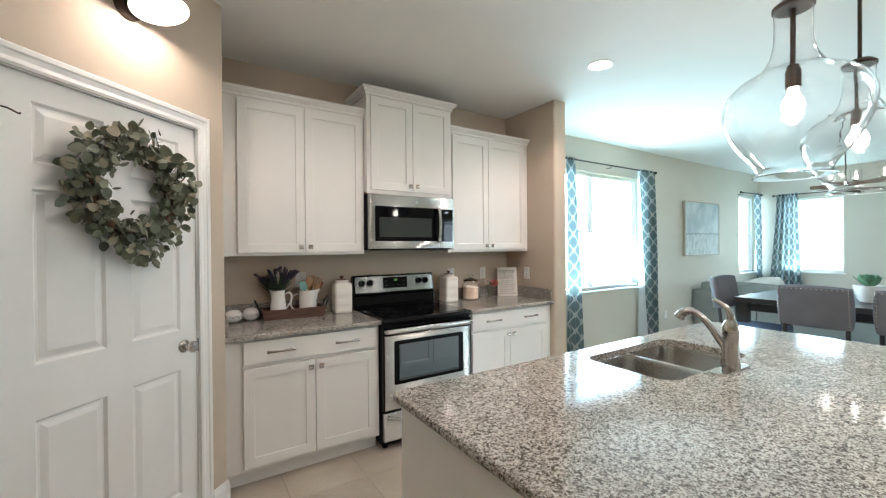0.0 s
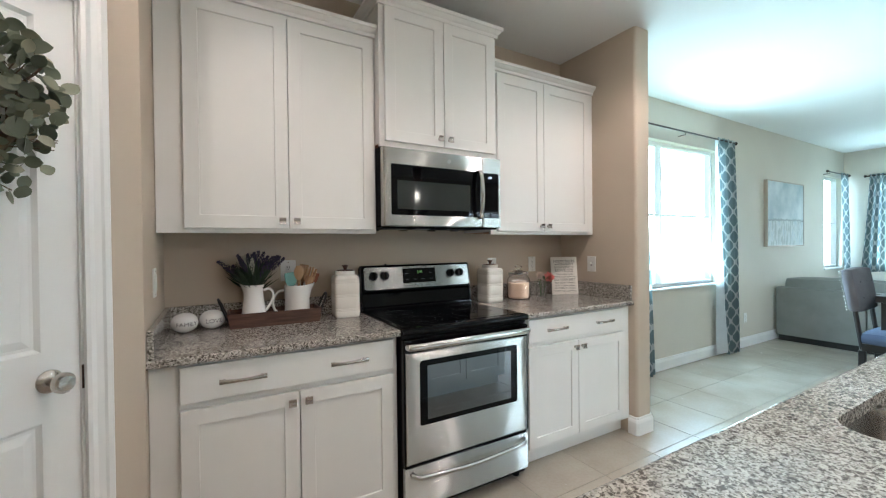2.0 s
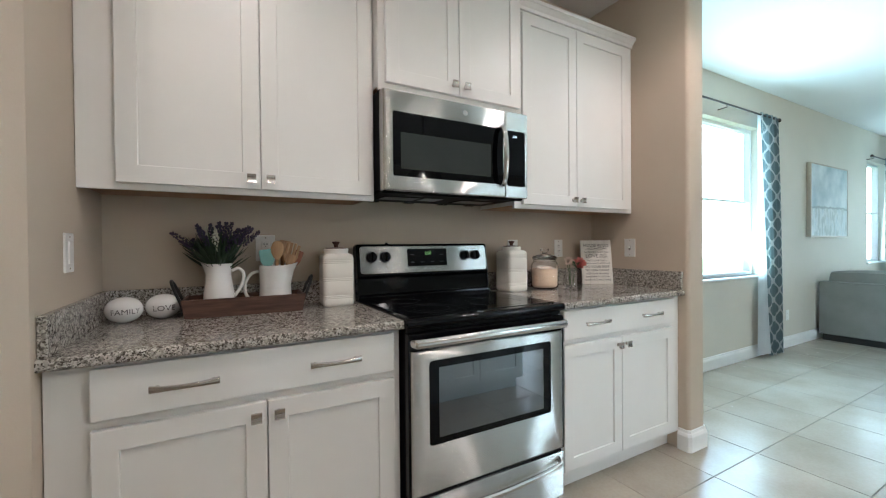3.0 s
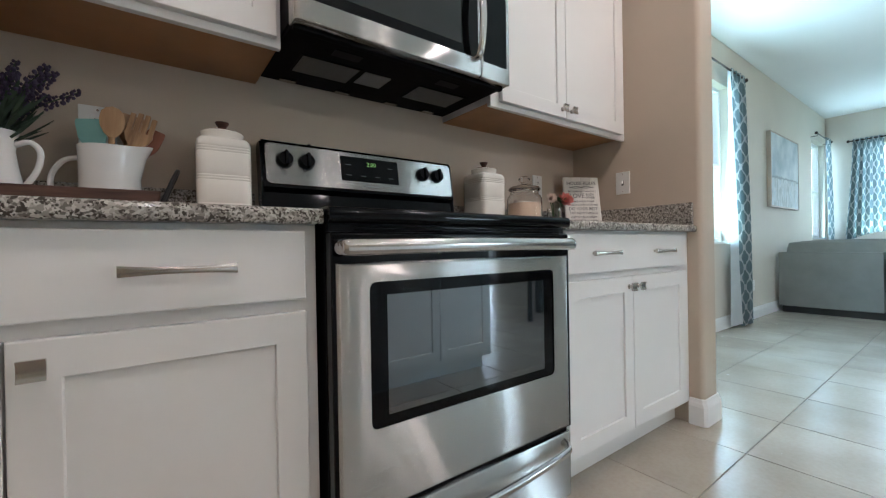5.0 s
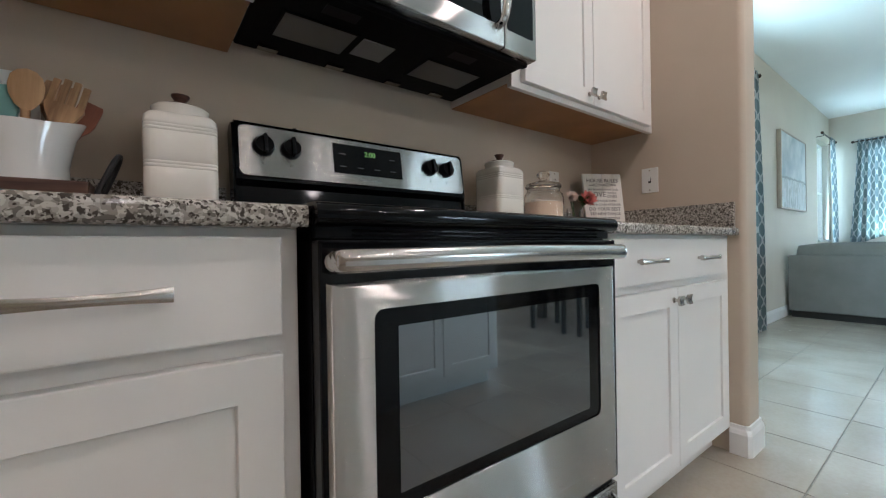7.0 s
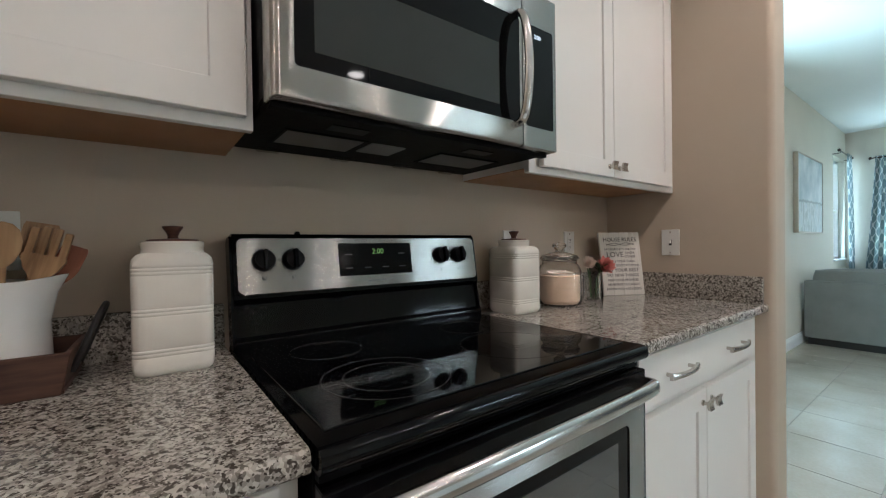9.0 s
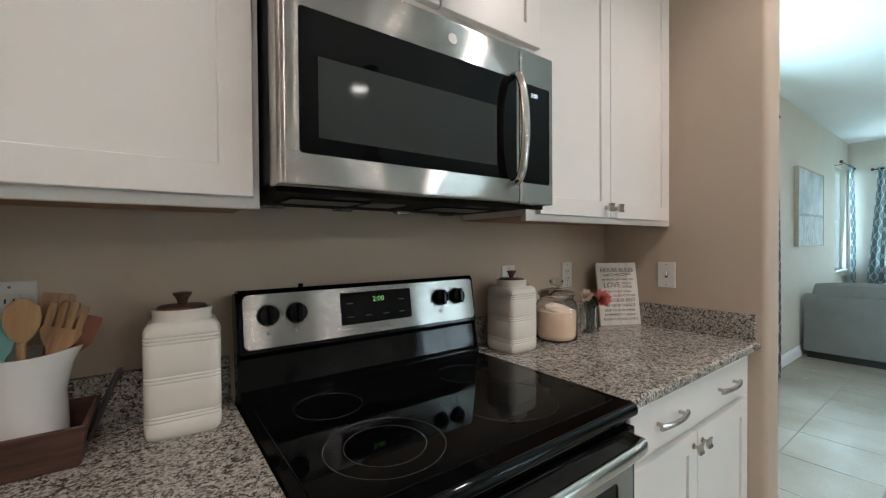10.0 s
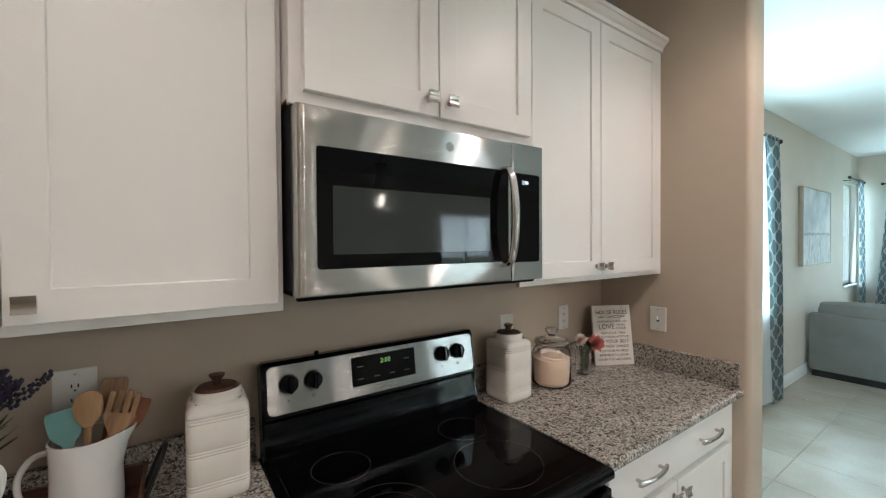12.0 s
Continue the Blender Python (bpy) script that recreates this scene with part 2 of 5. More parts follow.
    return tagged(ob, label, category, group)


def whole(name, bm, material, label, category, at=None, smooth=False, group=""):
    ob = new(name, mesh_of(name, bm, material, smooth))
    if at is not None:
        ob.matrix_basis = at if isinstance(at, Matrix) else Matrix.Translation(at)
    return tagged(ob, label, category, group)


def setting(name, bm, material, label, at=None, smooth=False, category=""):
    ob = new(name, mesh_of(name, bm, material, smooth))
    if at is not None:
        ob.matrix_basis = at
    return tagged(ob, label, category or name.split("_")[0], kind="structure")


# ---- walls, floor and ceiling ----
T = 0.15


def wall_with_holes(name, a, b, holes, material, label, thick=T, height=CEIL):
    """A wall on the line a to b, thick to its left side; holes are (from, to, sill, head) along it."""
    a, b = Vector((*a, 0)), Vector((*b, 0))
    length = (b - a).length
    at = Matrix.Translation(a) @ Matrix.Rotation(math.atan2(b.y - a.y, b.x - a.x), 4, "Z")
    bm = bmesh.new()
    cuts = sorted({0.0, length, *[h[0] for h in holes], *[h[1] for h in holes]})
    for s, e in zip(cuts, cuts[1:]):
        inside = [h for h in holes if h[0] <= s + 1e-6 and h[1] >= e - 1e-6]
        if inside:
            _, _, sill, head = inside[0]
            if sill > 0:
                box(bm, s, e, 0, thick, 0, sill)
            box(bm, s, e, 0, thick, head, height)
        else:
            box(bm, s, e, 0, thick, 0, height)
    bmesh.ops.remove_doubles(bm, verts=bm.verts, dist=1e-5)
    return setting(name, bm, material, label, at)


W1 = (2.45, 4.34, 0.84, 2.36)
W2 = (7.52, 8.30, 0.88, 2.34)
W3 = (-1.16, -0.36, 0.91, 2.26)
# south glazing is out of view, assumed to let daylight in
UNSEEN_SLIDER = (4.4, 5.8, 0.02, 2.1)
wall_with_holes("wall_north", (-1.12, 0), (1.718, 0), [], WALL, "beige painted kitchen wall behind the cabinets", 0.2)
wall_with_holes("wall_living", (1.86, LIVING_Y), (END_X, LIVING_Y), [(W1[0] - 1.86, W1[1] - 1.86, W1[2], W1[3]), (W2[0] - 1.86, W2[1] - 1.86, W2[2], W2[3])], LIVING_WALL, "light greige living room wall with two windows")
wall_with_holes("wall_east", (END_X, LIVING_Y + T), (END_X, SOUTH_Y), [(LIVING_Y + T - W3[1], LIVING_Y + T - W3[0], W3[2], W3[3])], LIVING_WALL, "light greige end wall with a window")
wall_with_holes("wall_south", (END_X + T, SOUTH_Y), (WEST_X, SOUTH_Y), [(END_X + T - UNSEEN_SLIDER[1], END_X + T - UNSEEN_SLIDER[0], UNSEEN_SLIDER[2], UNSEEN_SLIDER[3])], WALL, "beige wall with an assumed glazed opening, out of view")
wall_with_holes("wall_west", (WEST_X, SOUTH_Y), (WEST_X, -2.05), [], WALL, "plain beige painted wall")
wall_with_holes("wall_pantry_north", (WEST_X - T, 0), (-1.12, 0), [], WALL, "plain wall closing the pantry", 0.2)
wall_with_holes("wall_pantry_west", (WEST_X, -2.05), (WEST_X, 0), [], WALL, "plain wall closing the pantry")
wall_with_holes("wall_alcove", (-0.97, -0.67), (-0.97, 0), [], WALL, "beige painted wall beside the worktop")

# the pantry's diagonal wall with its door opening
DIAG = pose(-0.97, -0.67, 0, 0, 0, 45)
R2 = math.sqrt(2)
DOOR_R = -0.188
DOOR_W, DOOR_H = 0.813, 2.032
bm = bmesh.new()
u1, u0 = DOOR_R + 0.02, DOOR_R - DOOR_W - 0.02
end = -(2.3 - 0.97) * R2
box(bm, u1, 0.0, 0, 0.115, 0, CEIL)
box(bm, end, u0, 0, 0.115, 0, CEIL)
box(bm, u0, u1, 0, 0.115, DOOR_H + 0.02, CEIL)
bmesh.ops.remove_doubles(bm, verts=bm.verts, dist=1e-5)
setting("wall_pantry", bm, WALL, "beige painted diagonal wall around the pantry door", DIAG)

# the short wall that ends the kitchen run, with rounded corners
bm = bmesh.new()
box(bm, 1.716, 1.874, -0.672, 0.0, 0, CEIL)
edges = [e for e in bm.edges if abs(e.verts[0].co.z - e.verts[1].co.z) > 1 and e.verts[0].co.y < -0.6]
bmesh.ops.bevel(bm, geom=edges, offset=0.024, segments=5, affect="EDGES", profile=0.5)
box(bm, 1.80, 1.874, 0.0, LIVING_Y + 0.1, 0, CEIL)
setting("wall_stub", bm, WALL, "beige painted stub wall with bullnose corners", smooth=True)

bm = solid((WEST_X - T, END_X + T, SOUTH_Y - T, 0.3, CEIL, CEIL + 0.15))
setting("ceiling", bm, CEILING, "smooth white painted ceiling")
# emissive sheets stand in for the overexposed outdoors and light the rooms
OUTDOOR_GLOW = glow("outdoor_glow_backdrop", (0.84, 0.96, 1.0), 3.4)
for name, b in (("backdrop_north", (-8, 40, 30, 30.1, -0.25, 16)), ("backdrop_east", (40, 40.1, -40, 30, -0.25, 16)), ("backdrop_south", (-8, 40, -40.1, -40, -0.25, 16))):
    setting(name, solid(b), OUTDOOR_GLOW, "glowing backdrop standing in for the bright outdoors", category="backdrop")
bm = solid((-60, 70, -70, 60, -0.35, -0.25))
setting("ground", bm, OUTSIDE, "sunlit green lawn outside the windows")
floor = setting("floor", solid((WEST_X - T, END_X + T, SOUTH_Y - T, 0.3, -0.2, -0.0025)), GROUT, "beige square ceramic floor tiles with grey grout joints")


def baseboard(a, b, label="white painted baseboard"):
    a, b = Vector((*a, 0)), Vector((*b, 0))
    at = Matrix.Translation(a) @ Matrix.Rotation(math.atan2(b.y - a.y, b.x - a.x), 4, "Z")
    outline = [(0, 0), (-0.015, 0), (-0.015, 0.085), (-0.011, 0.098), (-0.007, 0.105), (-0.005, 0.118), (0, 0.12)]
    setting("baseboard", extrude(outline, 0, (b - a).length), TRIM, label, at)


baseboard((1.889, LIVING_Y), (END_X, LIVING_Y))
baseboard((END_X, LIVING_Y), (END_X, SOUTH_Y))
bm = bmesh.new()
rings = []
for d, z in ((0.0, 0.0), (0.015, 0.0), (0.015, 0.085), (0.011, 0.098), (0.007, 0.105), (0.005, 0.118), (0.0, 0.12)):
    rings.append([bm.verts.new((x, y, z)) for x, y in ((1.716 - d, -0.612), (1.716 - d, -0.660 - d), (1.728 - d * 0.7, -0.672 - d), (1.862 + d * 0.7, -0.672 - d), (1.874 + d, -0.660 - d), (1.874 + d, LIVING_Y - 0.016))])
for r0, r1 in zip(rings, rings[1:]):
    for i in range(5):
        bm.faces.new((r0[i], r0[i + 1], r1[i + 1], r1[i]))
setting("baseboard", bm, TRIM, "white painted baseboard round the stub wall")
bm = extrude([(0, 0), (-0.015, 0), (-0.015, 0.085), (-0.011, 0.098), (-0.005, 0.118), (0, 0.12)], DOOR_R + 0.088, 0.012)
setting("baseboard", bm, TRIM, "white painted baseboard", DIAG)

# ---- kitchen cabinets ----


def shaker(x0, x1, z0, z1, y, rail=0.058, thick=0.02):
    """A framed cabinet front that faces -y, its back at y: one skin from the back edge to the sunk panel."""
    f = y - thick
    bm = bmesh.new()
    rings = []
    for d, yy in ((0.0, y), (0.0, f + 0.002), (0.0006, f + 0.0006), (0.002, f), (rail - 0.001, f), (rail, f + 0.001), (rail + 0.0015, f + 0.007)):
        rings.append([bm.verts.new(p) for p in ((x0 + d, yy, z0 + d), (x1 - d, yy, z0 + d), (x1 - d, yy, z1 - d), (x0 + d, yy, z1 - d))])
    for a, b in zip(rings, rings[1:]):
        for i in range(4):
            bm.faces.new((a[i], a[(i + 1) % 4], b[(i + 1) % 4], b[i]))
    bm.faces.new(rings[0])
    bm.faces.new(rings[-1])
    return bm


def knob_mesh():
    bm = bmesh.new()
    lathe([(0.009, 0), (0.009, 0.003), (0.0055, 0.006), (0.0055, 0.017)], 14, bm, Matrix.Rotation(radians(90), 4, "X"), close=True)
    # a slightly dished square head
    n = 6
    grid = [[[None] * (n + 1) for _ in range(n + 1)] for _ in range(2)]
    for s in range(2):
        for i in range(n + 1):
            for j in range(n + 1):
                x, z = (i / n - 0.5) * 0.030, (j / n - 0.5) * 0.030
                bend = 0.004 * (2 * z / 0.030) ** 2
                grid[s][i][j] = bm.verts.new((x, -(0.017 + 0.007 * s) - bend, z))
    for s in range(2):
        for i in range(n):
            for j in range(n):
                bm.faces.new((grid[s][i][j], grid[s][i + 1][j], grid[s][i + 1][j + 1], grid[s][i][j + 1]))
    for i in range(n):
        for a, b in (((i, 0), (i + 1, 0)), ((i, n), (i + 1, n)), ((0, i), (0, i + 1)), ((n, i), (n, i + 1))):
            bm.faces.new((grid[0][a[0]][a[1]], grid[0][b[0]][b[1]], grid[1][b[0]][b[1]], grid[1][a[0]][a[1]]))
    return bm


KNOB = mesh_of("knob", knob_mesh(), NICKEL, True)


def pull_mesh(width=0.165):
    """A bowed flat bar pull, wider towards its ends."""
    bm = bmesh.new()
    n = 18
    rings = []
    for i in range(n + 1):
        s = 2 * i / n - 1
        x = s * width / 2
        y = -0.030 + 0.012 * s * s
        h = 0.0055 + 0.0035 * s * s
        rings.append([bm.verts.new((x, y + dy, dz)) for dy, dz in ((-0.004, -h), (-0.006, -h * 0.5), (-0.006, h * 0.5), (-0.004, h), (0.004, h), (0.004, -h))])
    for a, b in zip(rings, rings[1:]):
        for j in range(6):
            bm.faces.new((a[j], a[(j + 1) % 6], b[(j + 1) % 6], b[j]))
    bm.faces.new(rings[0])
    bm.faces.new(rings[-1])
    for s in (-1, 1):
        tube([(s * width * 0.40, 0, 0), (s * width * 0.40, -0.022, 0)], 0.0055, 10, bm)
    return bm


PULL = mesh_of("pull_handle", pull_mesh(), NICKEL, True)


def fitting(name, me, parent, x, y, z, label=""):
    ob = new(name, me)
    ob.parent = parent
    ob.matrix_basis = Matrix.Translation((x, y, z))
    return tagged(ob, label)


WOODUNDER = tone("maple_cabinet_underside", (0.36, 0.175, 0.070), 0.5, vary=0.15, scale=5)


def crown(bm, x0, x1, front, z, height, ends=(True, True), depth=0.038):
    """A stepped crown moulding round the front and the open ends of a wall cabinet."""
    steps = [(0.000, 0.0), (0.012, 0.0), (0.012, 0.30), (0.020, 0.42), (0.032, 0.66), (0.038, 0.70), (0.038, 1.0), (0.0, 1.0)]
    rings = []
    for d, h in steps:
        d = d * depth / 0.038
        l = x0 - (d if ends[0] else 0)
        r = x1 + (d if ends[1] else 0)
        zz = z + h * height
        rings.append([bm.verts.new(p) for p in ((l, -0.003, zz), (l, front - d, zz), (r, front - d, zz), (r, -0.003, zz))])
    for a, b in zip(rings, rings[1:]):
        for i in range(3):
            bm.faces.new((a[i], a[i + 1], b[i + 1], b[i]))
    bm.faces.new(rings[-1])
    return bm


def wall_cabinet(x0, x1, z0, z1, front, doors, door_z, crown_h, ends, knob_z, label):
    c = thing("wall_cabinet", (0, 0, 0), label, "cabinet", "kitchen wall cabinets")
    body = solid((x0, x1, front, -0.003, z0 + 0.014, z1), bevel=0.001, segments=1)
    part("body", body, CABINET, c)
    part("underside", solid((x0 + 0.0015, x1 - 0.0015, front + 0.02, -0.004, z0 + 0.0115, z0 + 0.0138)), WOODUNDER, c, "unpainted light brown wood underside")
    lip = solid((x0, x1, front, front + 0.019, z0 - 0.001, z0 + 0.016), bevel=0.001, segments=1)
    part("bottom_rail", lip, CABINET, c)
    bm = bmesh.new()
    crown(bm, x0, x1, front, z1 - 0.012, crown_h, ends)
    part("crown_moulding", bm, CABINET, c)
    for i, (a, b) in enumerate(doors):
        d = part("door", shaker(a, b, door_z[0], door_z[1], front - 0.001), CABINET, c)
        kx = b - 0.030 if i == 0 else a + 0.030
        fitting("knob", KNOB, d, kx, front - 0.021, knob_z, "square brushed nickel knob")
    return c


wall_cabinet(-0.968, -0.002, 1.372, 2.425, -0.315, [(-0.868, -0.447), (-0.443, -0.016)], (1.392, 2.395), 0.058, (False, True), 1.428, "tall white shaker wall cabinet with two closed doors")
wall_cabinet(0.0, 0.762, 1.832, 2.585, -0.375, [(0.028, 0.381), (0.385, 0.738)], (1.860, 2.565), 0.062, (True, True), 1.902, "raised white shaker wall cabinet above the microwave")
wall_cabinet(0.764, 1.715, 1.372, 2.425, -0.315, [(0.808, 1.202), (1.206, 1.662)], (1.392, 2.395), 0.058, (True, False), 1.428, "tall white shaker wall cabinet beside the stub wall")


def base_cabinet(x0, x1, a, b, m, label):
    c = thing("base_cabinet", (0, 0, 0), label, "cabinet", "kitchen base cabinets")
    part("body", solid((x0, x1, -0.61, -0.003, 0.10, 0.882), bevel=0.001, segments=1), CABINET, c)
    part("toe_kick", solid((x0, x1, -0.545, -0.51, 0.0, 0.10)), CABINET, c)
    d = part("drawer", solid((a, b, -0.631, -0.611, 0.735, 0.870), bevel=0.003), CABINET, c)
    w = b - a
    for f in (0.25, 0.75):
        fitting("pull_handle", PULL, d, a + w * f, -0.631, 0.803, "bowed brushed nickel bar pull")
    for i, (l, r) in enumerate(((a, m - 0.002), (m + 0.002, b))):
        d = part("door", shaker(l, r, 0.126, 0.710, -0.611), CABINET, c)
        fitting("knob", KNOB, d, r - 0.030 if i == 0 else l + 0.030, -0.631, 0.672, "square brushed nickel knob")
    return c


base_cabinet(-0.968, -0.018, -0.875, -0.045, -0.460, "white shaker base cabinet with one wide drawer and two doors")
base_cabinet(0.768, 1.715, 0.790, 1.640, 1.195, "white shaker base cabinet between the range and the stub wall")


def worktop(x0, x1, side, label):
    w = thing("worktop", (0, 0, 0), label, "worktop", "granite worktops")
    bm = bmesh.new()
    box(bm, x0, x1, -0.652, -0.002, 0.882, 0.914)
    edges = [e for e in bm.edges if all(v.co.y < -0.6 for v in e.verts) and abs(e.verts[0].co.z - e.verts[1].co.z) < 0.001]
    bmesh.ops.bevel(bm, geom=edges, offset=0.010, segments=3, affect="EDGES", profile=0.5)
    part("slab", bm, GRANITE, w)
    part("backsplash", solid((x0, x1, -0.022, -0.002, 0.914, 1.018), bevel=0.002, segments=1), GRANITE, w)
    a, b = (x0 + 0.001, x0 + 0.021) if side < 0 else (x1 - 0.021, x1 - 0.001)
    part("side_splash", solid((a, b, -0.640, -0.0225, 0.914, 1.018), bevel=0.002, segments=1), GRANITE, w)


worktop(-0.969, -0.0145, -1, "grey and white speckled polished granite worktop with a low splash")
worktop(0.765, 1.715, 1, "grey and white speckled granite worktop ending at the stub wall")

# ---- island ----
IX0, IX1, IY0, IY1 = -0.54, 1.80, -3.20, -1.915
SX0, SX1, SY0, SY1 = 0.37, 1.06, -2.425, -2.025
island = thing("kitchen_island", (0, 0, 0), "white kitchen island with a speckled granite top", "island")
bm = bmesh.new()


def rounded_rect(x0, x1, y0, y1, r, seg=6):
    out = []
    for cx, cy, a0 in ((x1 - r, y1 - r, 0), (x0 + r, y1 - r, 90), (x0 + r, y0 + r, 180), (x1 - r, y0 + r, 270)):
        for i in range(seg + 1):
            a = radians(a0 + 90 * i / seg)
            out.append((cx + r * math.cos(a), cy + r * math.sin(a)))
    return out


def plate_with_hole(outer, inner, z0, z1, soft=0.0):
    """A slab between two outlines of equally many points."""
    bm = bmesh.new()
    levels = [(z0, 0.0), (z1, 0.0)] if not soft else [(z0, soft), (z0 + soft * 0.3, soft * 0.3), (z0 + soft, 0), (z1 - soft, 0), (z1 - soft * 0.3, soft * 0.3), (z1, soft)]
    cx = sum(p[0] for p in outer) / len(outer)
    cy = sum(p[1] for p in outer) / len(outer)
    rings = []
    for z, d in levels:
        rings.append([bm.verts.new((x - math.copysign(d, x - cx), y - math.copysign(d, y - cy), z)) for x, y in outer])
    hole = [[bm.verts.new((x, y, z)) for x, y in inner] for z in (z1, z0)]
    rings += hole + [rings[0]]
    n = len(outer)
    for a, b in zip(rings, rings[1:]):
        for i in range(n):
            j = (i + 1) % n
            bm.faces.new((a[i], a[j], b[j], b[i]))
    return bm


top = part("granite_top", plate_with_hole(rounded_rect(IX0, IX1, IY0, IY1, 0.03), rounded_rect(SX0, SX1, SY0, SY1, 0.07), 0.882, 0.914, 0.010), GRANITE, island, "grey and white speckled polished granite")
part("body", solid((-0.505, 0.34, IY0 + 0.30, IY1 - 0.035, 0.09, 0.881), (0.34, 1.09, IY0 + 0.30, IY1 - 0.035, 0.09, 0.66), (1.09, 1.60, IY0 + 0.30, IY1 - 0.035, 0.09, 0.881)), CABINET, island)
part("toe_kick", solid((-0.47, 1.57, IY0 + 0.33, IY1 - 0.09, 0.0, 0.09)), CABINET, island)
part("end_panel", solid((-0.512, -0.505, IY0 + 0.30, IY1 - 0.033, 0.0, 0.8815)), CABINET, island)

NORTH = Matrix.Translation((0, IY1 - 0.035, 0)) @ Matrix.Rotation(radians(180), 4, "Z")
for i in range(5):
    a = -1.57 + i * 0.414
    d = part("door", shaker(a, a + 0.41, 0.126, 0.86, -0.0005), CABINET, island, "white shaker cabinet door", NORTH)
    fitting("knob", KNOB, d, a + (0.03 if i % 2 else 0.38), -0.0205, 0.80, "square brushed nickel knob")

sink = thing("kitchen_sink", (0, 0, 0), "stainless steel double bowl undermount sink in the island", "sink")


def bowl(x0, x1, y0, y1, z_top, depth):
    bm = bmesh.new()
    rings = []
    for d, z in ((-0.012, 0.0), (0.0, 0.0), (0.004, -0.02), (0.012, -depth + 0.03), (0.022, -depth + 0.008), (0.045, -depth)):
        rings.append([bm.verts.new((x, y, z_top + z)) for x, y in rounded_rect(x0 + d, x1 - d, y0 + d, y1 - d, 0.06)])
    n = len(rings[0])
    for a, b in zip(rings, rings[1:]):
        for i in range(n):
            bm.faces.new((a[i], a[(i + 1) % n], b[(i + 1) % n], b[i]))
    bm.faces.new(rings[-1])
    return bm


mid = (SX0 + SX1) / 2
for a, b in ((SX0 - 0.004, mid - 0.012), (mid + 0.012, SX1 + 0.004)):
    w = part("bowl", bowl(a, b, SY0 - 0.004, SY1 + 0.004, 0.8805, 0.19), SINKSTEEL, sink, smooth=True)
    part("drain", lathe([(0.045, 0.0), (0.042, 0.003), (0.030, 0.002), (0.0, -0.001)], 24, m=Matrix.Translation(((a + b) / 2, (SY0 + SY1) / 2, 0.6915))), NICKEL, w, smooth=True)

# ---- range ----
rng = thing("electric_range", (-0.011, 0, 0), "stainless steel electric range with black glass cooktop", "range")
part("body", solid((0.004, 0.758, -0.635, -0.012, 0.03, 0.895)), BLACKMATT, rng)
for x in (0.04, 0.72):
    for y in (-0.60, -0.06):
        part("foot", lathe([(0.02, 0.0), (0.02, 0.012), (0.012, 0.014), (0.012, 0.03)], 14, m=Matrix.Translation((x, y, 0)), close=True), BLACKMATT, rng)
# cooktop: enamel frame with a glass plate and printed rings
bm = bmesh.new()
box(bm, 0.001, 0.761, -0.674, -0.055, 0.885, 0.918)
edges = [e for e in bm.edges if all(v.co.y < -0.6 for v in e.verts) and abs(e.verts[0].co.z - e.verts[1].co.z) < 0.001]
bmesh.ops.bevel(bm, geom=edges, offset=0.014, segments=5, affect="EDGES", profile=0.5)
cook = part("cooktop", bm, BLACKGLOSS, rng, "glossy black cooktop frame", smooth=True)
part("glass_plate", solid((0.022, 0.740, -0.625, -0.105, 0.9175, 0.9205), bevel=0.001, segments=1), COOKTOP, cook, "black ceramic glass")
RING = tone("grey_printed_ring", (0.05, 0.05, 0.05), 0.25)


def ring_mesh(r, w=0.0016):
    return lathe([(r - w / 2, 0.0), (r - w / 2, 0.0004), (r + w / 2, 0.0004), (r + w / 2, 0.0)], 64)


for cx, cy, radii in ((0.190, -0.485, (0.115, 0.078)), (0.530, -0.470, (0.122,)), (0.170, -0.240, (0.078,)), (0.572, -0.255, (0.078,))):
    for r in radii:
        part("burner_ring", ring_mesh(r), RING, cook, at=Matrix.Translation((cx, cy, 0.9205)))

# raised back with its control panel, leaning back a little
LEAN = pose(0.381, -0.105, 0.915, -9, 0, 0)
bm = bmesh.new()
outline = [(0.0, -0.012), (-0.012, 0.006), (-0.012, 0.020), (0.004, 0.030), (0.006, 0.105), (-0.012, 0.118), (-0.014, 0.262), (-0.006, 0.275), (0.03, 0.277), (0.05, 0.262), (0.05, -0.012)]
extrude(outline, -0.380, 0.380, bm)
ends = [e for e in bm.edges if abs(e.verts[0].co.x - e.verts[1].co.x) < 1e-5]
bmesh.ops.bevel(bm, geom=ends, offset=0.006, segments=2, affect="EDGES")
guard = part("backguard", bm, BLACKGLOSS, rng, "glossy black backguard", LEAN, smooth=True)
bm = bmesh.new()
pl = [bm.verts.new((x, -0.0135, z)) for x, z in rounded_rect(-0.366, 0.366, 0.128, 0.262, 0.016)]
face = bm.faces.new(pl)
out = bmesh.ops.extrude_face_region(bm, geom=[face])
for v in out["geom"]:
    if isinstance(v, bmesh.types.BMVert):
        v.co.y -= 0.004
part("control_panel", bm, STEEL, guard, "brushed stainless control panel")
part("display", solid((-0.118, 0.112, -0.0192, -0.0175, 0.158, 0.248), bevel=0.0008, segments=1), BLACKGLOSS, guard, "black clock display")


def written(text, size, material, parent, at, name="lettering", flat=0.0004, align="CENTER"):
    """Raised letters as a mesh, lying in the xy plane of the pose at."""
    c = bpy.data.curves.new("text", "FONT")
    c.body, c.size, c.extrude, c.align_x, c.align_y = text, size, flat, align, "CENTER"
    c.resolution_u = 2
    tmp = bpy.data.objects.new("text", c)
    me = bpy.data.meshes.new_from_object(tmp)
    bpy.data.objects.remove(tmp)
    me.materials.clear()
    me.materials.append(material)
    ob = new(name, me)
    ob.parent = parent
